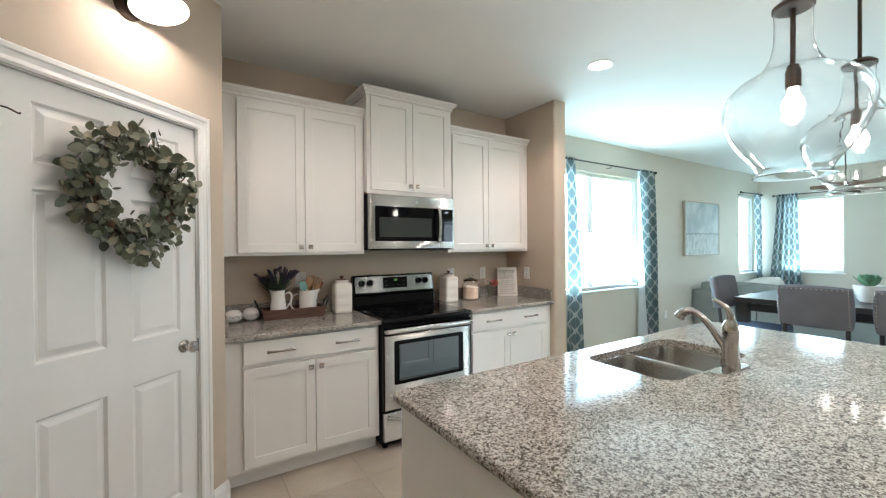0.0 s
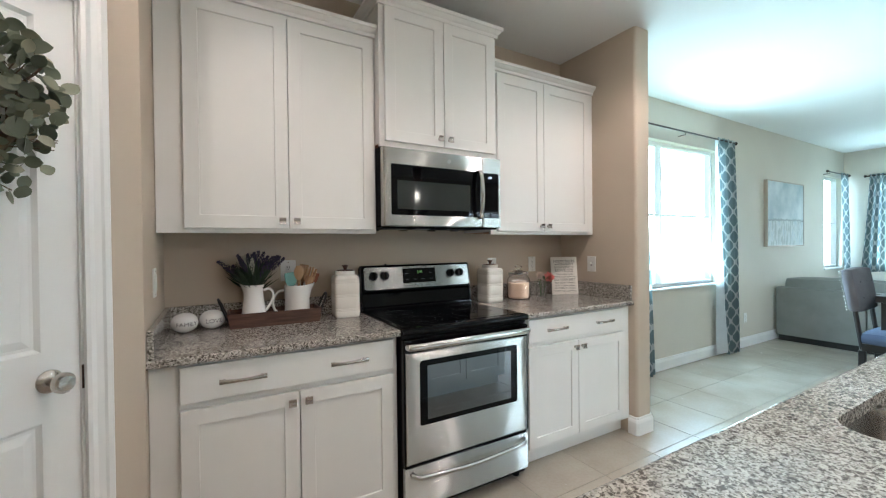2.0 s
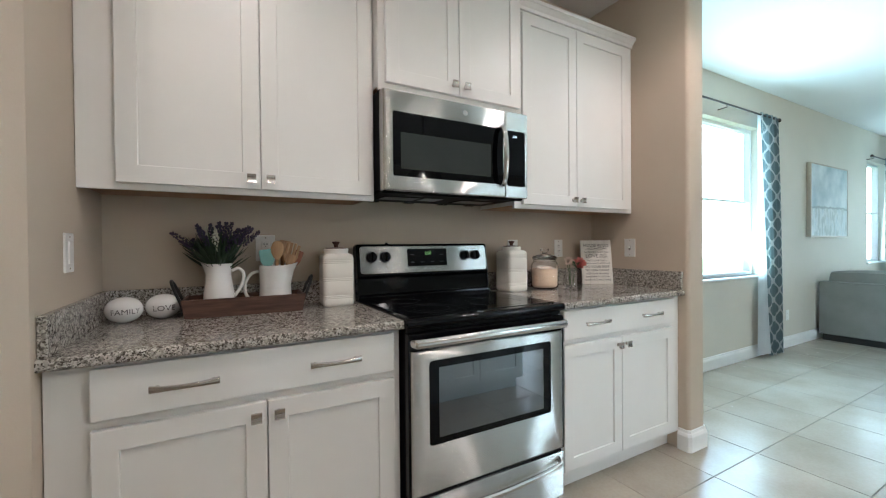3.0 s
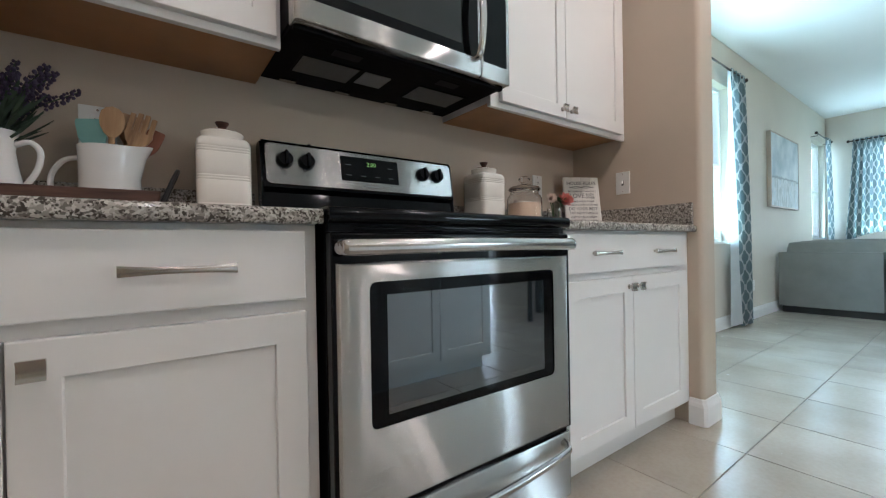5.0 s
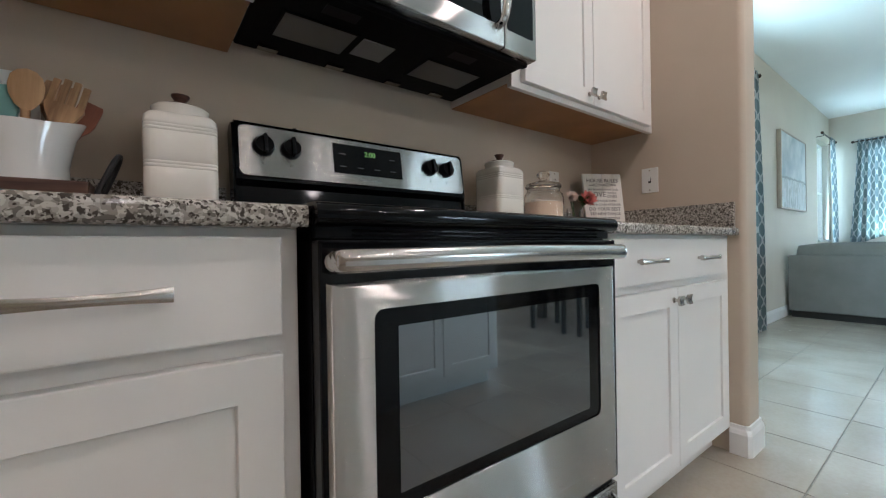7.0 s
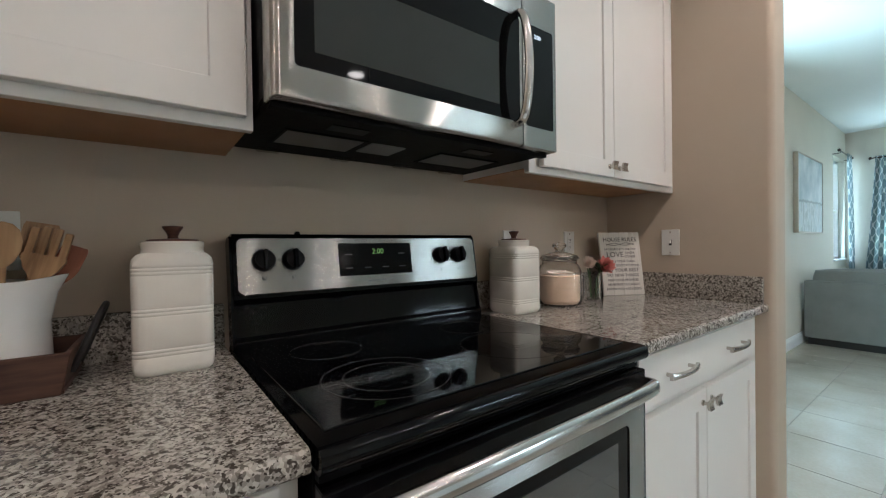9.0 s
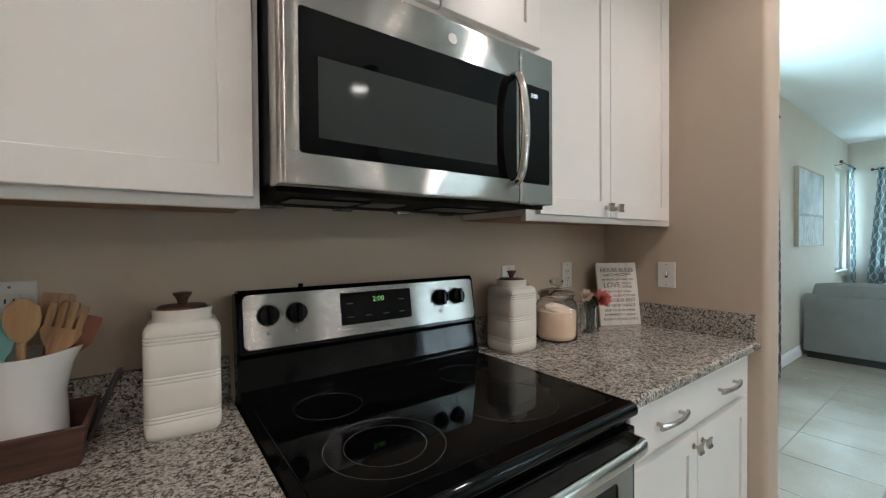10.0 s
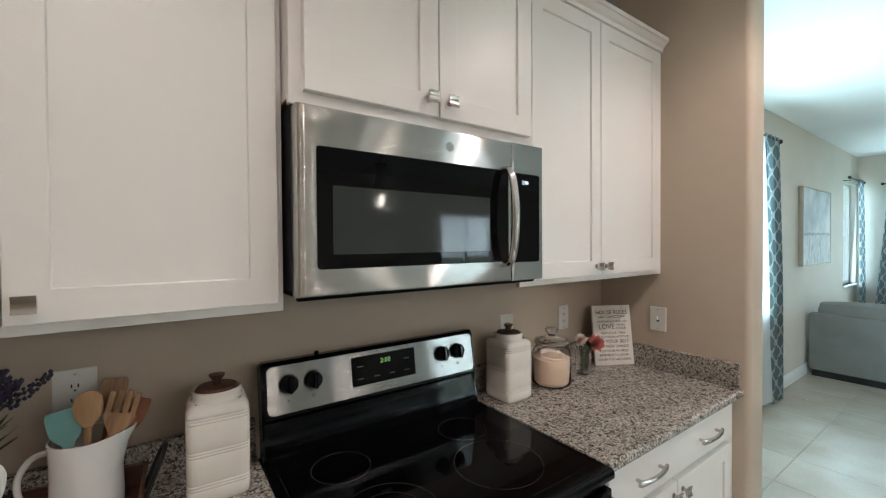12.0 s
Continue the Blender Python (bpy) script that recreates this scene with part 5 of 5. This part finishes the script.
def canister(at, h=0.228, half=0.068):
    c = thing("canister", at, "square cream ceramic canister with a dark wooden lid", "canister", "ceramic canisters")
    prof = [(half * 0.90, 0.0), (half * 0.97, 0.006), (half, 0.016)]
    for z0 in (0.035, 0.110, 0.185):
        for i in range(3):
            z = (z0 + i * 0.007) * h / 0.222
            prof += [(half, z - 0.002), (half - 0.0010, z), (half, z + 0.002)]
    prof += [(half, h - 0.018), (half * 0.97, h - 0.007), (half * 0.88, h + 0.001), (half * 0.76, h + 0.005)]
    part("body", lathe(prof, 56, power=9.0), CREAM, c, smooth=True)
    part("neck", lathe([(half * 0.84, h + 0.002), (half * 0.79, h + 0.010), (half * 0.82, h + 0.024), (half * 0.78, h + 0.027), (half * 0.72, h + 0.023), (half * 0.70, h - 0.01)], 32), CREAM, c, smooth=True)
    lid = part("lid", lathe([(0.0, h + 0.019), (half * 0.69, h + 0.019), (half * 0.71, h + 0.025), (half * 0.64, h + 0.031), (0.0, h + 0.034)], 32), LIDWOOD, c, "dark wooden lid", smooth=True)
    part("lid_knob", lathe([(0.010, h + 0.031), (0.009, h + 0.038), (0.012, h + 0.046), (0.018, h + 0.055), (0.018, h + 0.058), (0.0, h + 0.060)], 20), LIDWOOD, lid, smooth=True)
    return c


can = canister(pose(-0.121, -0.135, TOP, 0, 0, -3))
copy_thing(can, pose(0.892, -0.130, TOP, 0, 0, 0))

# glass jar of sugar
jar = thing("glass_jar", (1.138, -0.140, TOP), "round clear glass jar half full of pale sugar", "jar")
jar.scale = (1.14, 1.14, 1.08)
SUGAR = tone("pale_brown_sugar", (0.62, 0.48, 0.35), 0.9, vary=0.05, scale=20, grain=0.5, grain_scale=700)
outer = [(0.0, 0.0), (0.062, 0.0), (0.070, 0.006), (0.072, 0.02), (0.072, 0.125), (0.066, 0.142), (0.058, 0.150), (0.058, 0.160), (0.062, 0.164)]
inner = [(0.056, 0.162), (0.055, 0.150), (0.063, 0.140), (0.0685, 0.124), (0.0685, 0.02), (0.064, 0.008), (0.0, 0.006)]
g = part("glass_body", lathe(outer + inner, 40), GLASS, jar, "clear glass", smooth=True)
g.visible_shadow = False
part("sugar", lathe([(0.0, 0.0075), (0.062, 0.0085), (0.0675, 0.02), (0.0675, 0.108), (0.045, 0.111), (0.02, 0.114), (0.0, 0.114)], 36), SUGAR, jar, "pale granulated sugar")
part("scoop", lathe([(0.045, 0.10), (0.048, 0.118), (0.046, 0.12), (0.042, 0.10)], 28), CREAM, jar, "cream scoop rim", at=pose(0, 0.01, 0, 8, 0, 0))
lid = part("glass_lid", lathe([(0.0, 0.166), (0.064, 0.166), (0.066, 0.170), (0.060, 0.180), (0.030, 0.190), (0.014, 0.193), (0.012, 0.200), (0.022, 0.208), (0.024, 0.218), (0.018, 0.226), (0.0, 0.228)], 36), GLASS, jar, "domed glass lid with a knob", smooth=True)
lid.visible_shadow = False

# small vase of flowers
vase = thing("flower_vase", (1.365, -0.135, TOP), "small glass vase with pink and cream artificial flowers", "vase")
g = part("vase_glass", lathe([(0.0, 0.0), (0.034, 0.0), (0.036, 0.004), (0.036, 0.105), (0.033, 0.105), (0.033, 0.010), (0.0, 0.008)], 28), GLASS, vase, smooth=True)
g.visible_shadow = False
STEM = tone("green_stem", (0.06, 0.12, 0.04), 0.6, vary=0.2)
PINK = tone("coral_pink_petal", (0.66, 0.22, 0.19), 0.7, vary=0.15, scale=25)
CREAMPETAL = tone("cream_petal", (0.66, 0.54, 0.46), 0.7, vary=0.1, scale=25)
for i, (dx, dy) in enumerate(((0.03, -0.03), (-0.03, 0.0), (0.0, 0.01))):
    part("stem", tube([(dx * 0.3, dy * 0.3, 0.012), (dx * 0.5, dy * 0.5, 0.09), (dx, dy, 0.135)], 0.0025, 6), STEM, vase)
PET = {}
for key, mat in (("pink", PINK), ("cream", CREAMPETAL)):
    PET[key] = mesh_of("petal", leaf_mesh(0.036, 0.010, 0.012), mat, True)
for (fx, fy, fz, key, n, s) in ((0.030, -0.040, 0.138, "pink", 46, 1.25), (-0.025, 0.005, 0.150, "cream", 24, 0.95), (-0.002, 0.01, 0.152, "cream", 20, 0.9)):
    flower = part("blossom", lathe([(0.0, -0.010), (0.010, -0.006), (0.012, 0.004), (0.0, 0.010)], 12), PINK if key == "pink" else CREAMPETAL, vase, at=pose(fx, fy, fz, 60, 0, -20))
    for i in range(n):
        ob = new("petal", PET[key])
        ob.parent = flower
        ob.matrix_basis = Matrix.Rotation(i * 2.4, 4, "Z") @ Matrix.Rotation(radians(5 + 75 * (i / n)), 4, "X") @ Matrix.Scale(s * (1.05 - 0.4 * i / n), 4)
vl = mesh_of("leaf", leaf_mesh(0.05, 0.013, 0.01), STEM, True)
for a, z in ((20, 0.12), (-60, 0.115), (160, 0.125), (100, 0.13)):
    ob = new("leaf", vl)
    ob.parent = vase
    ob.matrix_basis = pose(0.02, -0.03, z, 25, 0, a)

# sign with house rules
SIGNWHITE = wood("white_washed_boards", (0.70, 0.67, 0.61), (0.82, 0.79, 0.74), 12, (14, 1, 1), 0.7)
INK = tone("dark_grey_ink", (0.10, 0.09, 0.085), 0.8)
sign = thing("house_rules_sign", pose(1.600, -0.150, TOP, -9, 0, -28), "white board sign lettered with house rules, leaning on the wall", "sign")
for i in range(4):
    part("board", solid((-0.102 + i * 0.051, -0.0518 + i * 0.051, -0.006, 0.006, 0.0, 0.292), bevel=0.001, segments=1), SIGNWHITE, sign)
lines = [("HOUSE RULES", 0.257, 0.027), ("SAY PLEASE & THANK YOU", 0.212, 0.0132), ("LOVE", 0.186, 0.036), ("EACH", 0.194, 0.017), ("OTHER", 0.177, 0.017), ("TAKE YOUR TURN", 0.155, 0.0155), ("HAVE A GOOD ATTITUDE", 0.136, 0.0145), ("DO YOUR BEST", 0.114, 0.024), ("TRY NEW THINGS", 0.090, 0.0195), ("KEEP YOUR PROMISES", 0.068, 0.0155), ("REMEMBER TO LAUGH", 0.048, 0.0155), ("KNOW YOU ARE LOVED", 0.027, 0.0155)]
for text, z, size in lines:
    x = {"LOVE": -0.030, "EACH": 0.045, "OTHER": 0.045}.get(text, 0.0)
    written(text, size, INK, sign, Matrix.Translation((x, -0.0064, z)) @ STAND)
part("flourish", tube(curve([(-0.07, -0.0065, 0.236), (-0.03, -0.0065, 0.230), (0.0, -0.0065, 0.236), (0.03, -0.0065, 0.242), (0.07, -0.0065, 0.233)], 5), 0.0012, 6), INK, sign)
part("flourish", tube(curve([(-0.07, -0.0065, 0.232), (-0.03, -0.0065, 0.241), (0.0, -0.0065, 0.235), (0.03, -0.0065, 0.231), (0.07, -0.0065, 0.239)], 5), 0.0012, 6), INK, sign)

# two lettered ceramic pebbles
for x, y, word, turn, size in ((-0.882, -0.150, "FAMILY", 14, 0.026), (-0.770, -0.112, "LOVE", 8, 0.029)):
    e = thing("ceramic_ornament", pose(x, y, TOP, 0, 0, turn), f"round white glazed ceramic ornament lettered {word.lower()}", "ornament", "lettered ornaments")
    n = 14
    prof = [(0.056 * math.sin(math.pi * i / n) ** 0.9, 0.0455 - 0.0455 * math.cos(math.pi * i / n)) for i in range(n + 1)]
    prof[0], prof[-1] = (0.012, 0.0), (0.0, 0.091)
    part("body", lathe(prof, 32), WHITEGLAZE, e, smooth=True)
    w = written(word, size, INK, e, Matrix.Identity(4), flat=0.0)
    for v in w.data.vertices:
        px, pz = v.co.x, 0.042 + v.co.y
        s = max(0.0, 1 - ((pz - 0.0455) / 0.0455) ** 2)
        rr = 0.056 * s ** 0.45 + 0.0008
        v.co = (rr * math.sin(px / 0.052), -rr * math.cos(px / 0.052), pz)

# tray with two pitchers
tray = thing("wooden_tray", pose(-0.486, -0.105, TOP, 0, 0, -2), "brown wooden tray with black iron handles", "tray")
part("bottom", solid((-0.210, 0.210, -0.097, 0.070, 0.0, 0.010), bevel=0.001, segments=1), TRAYWOOD, tray)


def flared(bm, height, spread):
    """Lean a tray board's upper edge outwards."""
    for v in bm.verts:
        v.co.x *= 1 + spread * v.co.z / height
    return bm


for a in ((-0.208, 0.208, -0.105, -0.0975), (-0.208, 0.208, 0.0705, 0.078)):
    part("side", flared(solid((*a, 0.0, 0.070), bevel=0.002, segments=1), 0.07, 0.06), TRAYWOOD, tray)
for a in ((-0.2075, -0.199), (0.199, 0.2075)):
    part("end", flared(solid((*a, -0.0970, 0.0700, 0.0102, 0.070), bevel=0.002, segments=1), 0.07, 0.06), TRAYWOOD, tray)
for s in (-1, 1):
    part("handle", tube(curve([(s * 0.214, -0.055, 0.026), (s * 0.228, -0.055, 0.062), (s * 0.250, -0.046, 0.118), (s * 0.258, -0.014, 0.138), (s * 0.250, 0.018, 0.118), (s * 0.228, 0.028, 0.062), (s * 0.214, 0.028, 0.026)], 5), 0.0055, 8), IRON, tray, "black iron loop handle", smooth=True)


def pitcher(at, prof, spout_dir, handle, label, spout=0.03):
    p = thing("pitcher", at, label, "pitcher", "white pitchers")
    bm = lathe(prof + [(r - 0.004, z) for r, z in reversed(prof)][:-1] + [(0.0, 0.006)], 40)
    top_z = prof[-1][1]
    for v in bm.verts:
        f = max(0.0, (v.co.z - top_z * 0.62) / (top_z * 0.38))
        a = math.atan2(v.co.y, v.co.x)
        near = max(0.0, math.cos(a)) ** 6
        v.co.x += spout * near * f ** 1.6
        v.co.z += 0.010 * near * f ** 2
    part("body", bm, WHITEGLAZE, p, smooth=True)
    part("handle", tube(curve(handle, 6), 0.0046, 10, flat=1.4), WHITEGLAZE, p, smooth=True)
    return p


prof1 = [(0.0, 0.0), (0.052, 0.0), (0.056, 0.005), (0.058, 0.03), (0.056, 0.06), (0.049, 0.090), (0.045, 0.115), (0.048, 0.140), (0.052, 0.150)]
prof1 = [(r * 0.98, z * 1.27) for r, z in prof1]
P1 = pose(-0.585, -0.100, TOP + 0.010, 0, 0, 165)
pitcher(P1, prof1, 1, [(-0.048, 0, 0.160), (-0.074, 0, 0.168), (-0.092, 0, 0.146), (-0.085, 0, 0.102), (-0.056, 0, 0.056)], "white glazed ceramic pitcher holding artificial lavender", 0.018)
prof2 = [(0.0, 0.0), (0.062, 0.0), (0.065, 0.005), (0.065, 0.04), (0.063, 0.10), (0.064, 0.150), (0.066, 0.177)]
P2 = pose(-0.372, -0.092, TOP + 0.010, 0, 0, -14)
pitcher(P2, prof2, 1, [(-0.065, 0, 0.150), (-0.096, 0, 0.141), (-0.120, 0, 0.098), (-0.112, 0, 0.046), (-0.066, 0, 0.014)], "white glazed ceramic pitcher holding wooden cooking utensils", 0.027)

# lavender
LAV = tone("lavender_floret", (0.050, 0.036, 0.070), 0.8, vary=0.4, scale=60)
LAVLEAF = tone("dark_green_foliage", (0.03, 0.055, 0.028), 0.7, vary=0.35, scale=30)
bunch = thing("lavender_bunch", (-0.585, -0.100, TOP + 0.128), "bunch of artificial purple lavender in the pitcher", "flowers")
FLORET = mesh_of("floret", lathe([(0.0, -0.005), (0.0036, -0.002), (0.0042, 0.002), (0.0, 0.007)], 6), LAV)
PALEFLOWER = tone("cream_floret", (0.55, 0.52, 0.40), 0.8, vary=0.2, scale=60)
PALEFLORET = mesh_of("floret", lathe([(0.0, -0.005), (0.0040, -0.002), (0.0048, 0.002), (0.0, 0.007)], 6), PALEFLOWER)
LBLADE = mesh_of("leaf", leaf_mesh(0.13, 0.005, 0.014), LAVLEAF, True)
rl = random.Random(11)
for i in range(22):
    a = i * 2.4
    lean = rl.uniform(0.10, 0.80)
    h = rl.uniform(0.185, 0.27)
    tip = Vector((math.cos(a) * h * math.sin(lean), 0.6 * math.sin(a) * h * math.sin(lean), h * math.cos(lean) * 1.0))
    midp = Vector((tip.x * 0.30, tip.y * 0.30, tip.z * 0.55))
    sprig = part("sprig", tube(curve([(tip.x * 0.08, tip.y * 0.08, 0.0), midp, tip], 4), 0.0014, 5), LAVLEAF, bunch, "cream flower sprig" if i in (4, 15) else "purple lavender sprig")
    d = (tip - midp).normalized()
    side_a = d.orthogonal().normalized()
    side_b = d.cross(side_a)
    for k_ in range(30):
        s = k_ / 30
        q = tip - d * (0.092 * s)
        rr = 0.001 + 0.0095 * math.sin(math.pi * min(1, 0.10 + 0.72 * s)) * rl.uniform(0.7, 1.15)
        b = k_ * 2.4
        ob = new("floret", PALEFLORET if i in (4, 15) else FLORET)
        ob.parent = sprig
        ob.matrix_basis = Matrix.Translation(q + side_a * rr * math.cos(b) + side_b * rr * math.sin(b)) @ Matrix.Rotation(rl.uniform(-0.9, 0.9), 4, "X") @ Matrix.Scale(rl.uniform(0.75, 1.3), 4)
for i in range(230):
    a = rl.uniform(0, 6.28)
    ob = new("leaf", LBLADE)
    ob.parent = bunch
    ob.matrix_basis = Matrix.Translation((0.018 * math.cos(a), 0.018 * math.sin(a), rl.uniform(0.035, 0.085))) @ Matrix.Rotation(a - math.pi / 2, 4, "Z") @ Matrix.Rotation(radians(rl.uniform(25, 85)), 4, "X") @ Matrix.Rotation(rl.uniform(-1, 1), 4, "Y") @ Matrix.Scale(rl.uniform(0.6, 1.1), 4)


# cooking utensils
def utensil(name, at, head, handle_mat, head_mat, label, length=0.19):
    u = thing(name, at, label, name.split("_")[-1], "cooking utensils")
    part("handle", tube([(0, 0, 0), (0, 0, length * 0.5), (0, 0, length)], [0.0055, 0.006, 0.007], 10), handle_mat, u, smooth=True)
    part("head", head, head_mat, u, smooth=True, at=Matrix.Translation((0, 0, length)))
    return u


def paddle(w, h, thick, slots=0):
    """A flat head: a rounded outline drawn out, with teeth where it is slotted."""
    body_top = 1.0 if slots == 0 else 0.5
    right = [(0.20, -0.012 / h), (0.42, 0.10), (0.80, 0.26), (0.98, 0.42), (1.0, body_top * 0.80), (0.97, body_top * 0.92), (0.86, body_top * 0.99)]
    outline = [(x * w, z * h) for x, z in right] + [(-x * w, z * h) for x, z in reversed(right)]
    bm = bmesh.new()
    front = [bm.verts.new((x, -thick, z)) for x, z in outline]
    rear = [bm.verts.new((x, thick, z)) for x, z in outline]
    n = len(outline)
    for i in range(n):
        j = (i + 1) % n
        bm.faces.new((front[i], front[j], rear[j], rear[i]))
    bm.faces.new(front)
    bm.faces.new(list(reversed(rear)))
    if slots:
        for i in range(slots + 1):
            x0 = -w + 2 * w * i / (slots + 1) + 0.0018
            x1 = -w + 2 * w * (i + 1) / (slots + 1) - 0.0018
            box(bm, x0, x1, -thick * 0.96, thick * 0.96, h * 0.44, h * (1.0 - 0.05 * abs(i - slots / 2)), 0.003)
    return bm


def spoon_head(w, h):
    bm = bmesh.new()
    prof = [(0.25, 0.0), (0.6, 0.12), (0.92, 0.35), (1.0, 0.58), (0.85, 0.82), (0.5, 0.95), (0.0, 1.0)]
    rings = []
    for r, z in prof:
        ring = []
        for i in range(16):
            a = 2 * math.pi * i / 16
            y = 0.011 * math.sin(a) * (0.4 + 0.6 * r)
            if y < 0:
                y *= 0.15
            ring.append(bm.verts.new((w * r * math.cos(a), y, z * h)))
        rings.append(ring)
    for a, b in zip(rings, rings[1:]):
        for i in range(16):
            bm.faces.new((a[i], a[(i + 1) % 16], b[(i + 1) % 16], b[i]))
    bmesh.ops.remove_doubles(bm, verts=bm.verts, dist=1e-5)
    return bm


UB = TOP + 0.018
utensil("rubber_spatula", pose(-0.376, -0.112, UB, -2, -8.5, 0), paddle(0.028, 0.082, 0.004), SPOONWOOD, TEAL, "teal silicone spatula with a wooden handle", 0.158)
utensil("wooden_spoon", pose(-0.374, -0.120, UB, -1, 2, 0), spoon_head(0.026, 0.080), SPOONWOOD, SPOONWOOD, "pale wooden cooking spoon in the pitcher", 0.194)
utensil("wooden_turner", pose(-0.366, -0.085, UB, -6, 10, 10), paddle(0.026, 0.095, 0.003), OLIVEWOOD, OLIVEWOOD, "brown wooden turner in the pitcher", 0.186)
utensil("wooden_fork", pose(-0.368, -0.116, UB, -1, 15, -8), paddle(0.031, 0.105, 0.004, 3), OLIVEWOOD, OLIVEWOOD, "pale wooden slotted fork in the pitcher", 0.170)
utensil("wooden_scraper", pose(-0.364, -0.095, UB, 0, 22, 0), paddle(0.020, 0.080, 0.004), REDWOOD, REDWOOD, "reddish wooden scraper in the pitcher", 0.168)

# ---- switches and sockets ----
DARKHOLE = tone("dark_socket_hole", (0.03, 0.03, 0.03), 0.6)


def wall_plate(name, at, width, gangs, label):
    p = thing(name, at, label, "switch" if "switch" in name else "socket", "wall plates")
    part("cover_plate", solid((-width / 2, width / 2, -0.006, 0.0, -0.0575, 0.0575), bevel=0.002), PLATE, p)
    for i, kind in enumerate(gangs):
        x = (i - (len(gangs) - 1) / 2) * 0.046
        if kind == "toggle":
            part("toggle", solid((x - 0.004, x + 0.004, -0.018, -0.006, -0.004, 0.012), bevel=0.001, segments=1), PLATE, p)
            part("toggle_slot", solid((x - 0.006, x + 0.006, -0.0066, -0.0055, -0.013, 0.013)), DARKHOLE, p)
        elif kind == "rocker":
            part("rocker", solid((x - 0.0165, x + 0.0165, -0.010, -0.006, -0.033, 0.033), bevel=0.002), PLATE, p)
        else:
            part("socket_face", solid((x - 0.0165, x + 0.0165, -0.008, -0.006, -0.033, 0.033), bevel=0.001, segments=1), PLATE, p)
            for z in (-0.018, 0.016):
                for dx in (-0.006, 0.006):
                    part("slot", solid((x + dx - 0.0014, x + dx + 0.0014, -0.0085, -0.0079, z - 0.002, z + 0.007)), DARKHOLE, p)
                part("ground_hole", solid((x - 0.002, x + 0.002, -0.0085, -0.0079, z - 0.010, z - 0.006)), DARKHOLE, p)
    for z in (-0.046, 0.046):
        part("screw", lathe([(0.0, 0.0015), (0.0028, 0.001), (0.003, 0.0)], 10, m=Matrix.Translation((0, -0.006, z)) @ Matrix.Rotation(radians(90), 4, "X")), NICKEL, p)
    return p


wall_plate("wall_socket", pose(-0.402, 0, 1.174), 0.080, ("socket",), "white wall socket behind the utensil pitcher")
wall_plate("wall_socket", pose(1.005, 0, 1.152), 0.075, ("socket",), "white wall socket half hidden behind a canister")
wall_plate("wall_socket", pose(1.392, 0, 1.152), 0.072, ("socket",), "white wall socket behind the flower vase")
wall_plate("light_switch", pose(1.716, -0.305, 1.153, 0, 0, -90), 0.075, ("toggle",), "white toggle light switch on the stub wall")
wall_plate("light_switch", pose(-0.97, -0.396, 1.168, 0, 0, 90), 0.075, ("rocker",), "white rocker light switch above the worktop")
wall_plate("wall_socket", pose(4.98, LIVING_Y, 0.36), 0.072, ("socket",), "white wall socket near the floor")

# ceiling air vent
vent = thing("ceiling_vent", (7.3, -1.25, CEIL), "white rectangular ceiling air vent", "vent")
part("frame", solid((-0.18, -0.15, -0.12, 0.12, -0.008, 0.0), (0.15, 0.18, -0.12, 0.12, -0.008, 0.0), (-0.15, 0.15, -0.12, -0.09, -0.008, 0.0), (-0.15, 0.15, 0.09, 0.12, -0.008, 0.0)), TRIM, vent)
for i in range(7):
    y = -0.078 + 0.026 * i
    part("slat", solid((-0.15, 0.15, y - 0.008, y + 0.008, -0.006, -0.002)), TRIM, vent)

# ---- floor tiles, last ----
TP, TX, TY = 0.449, 2.031, -0.868
tile_me = mesh_of("tile", solid((0.002, TP - 0.002, 0.002, TP - 0.002, -0.009, 0.0), bevel=0.0015, segments=1), TILE)
rest = bmesh.new()
i0, i1 = math.floor((WEST_X - TX) / TP), math.ceil((END_X - TX) / TP)
j0, j1 = math.floor((SOUTH_Y - TY) / TP), math.ceil((0.1 - TY) / TP)
for i in range(i0, i1):
    for j in range(j0, j1):
        x, y = TX + i * TP, TY + j * TP
        if y > -5.0 and x < 6.3:
            ob = new("tile", tile_me)
            ob.parent = floor
            ob.matrix_basis = Matrix.Translation((x, y, 0))
        else:
            box(rest, x + 0.002, x + TP - 0.002, y + 0.002, y + TP - 0.002, -0.009, 0.0)
ob = part("far_tiles", rest, TILE, floor)
tagged(ob, "beige square floor tiles", kind="stuff")
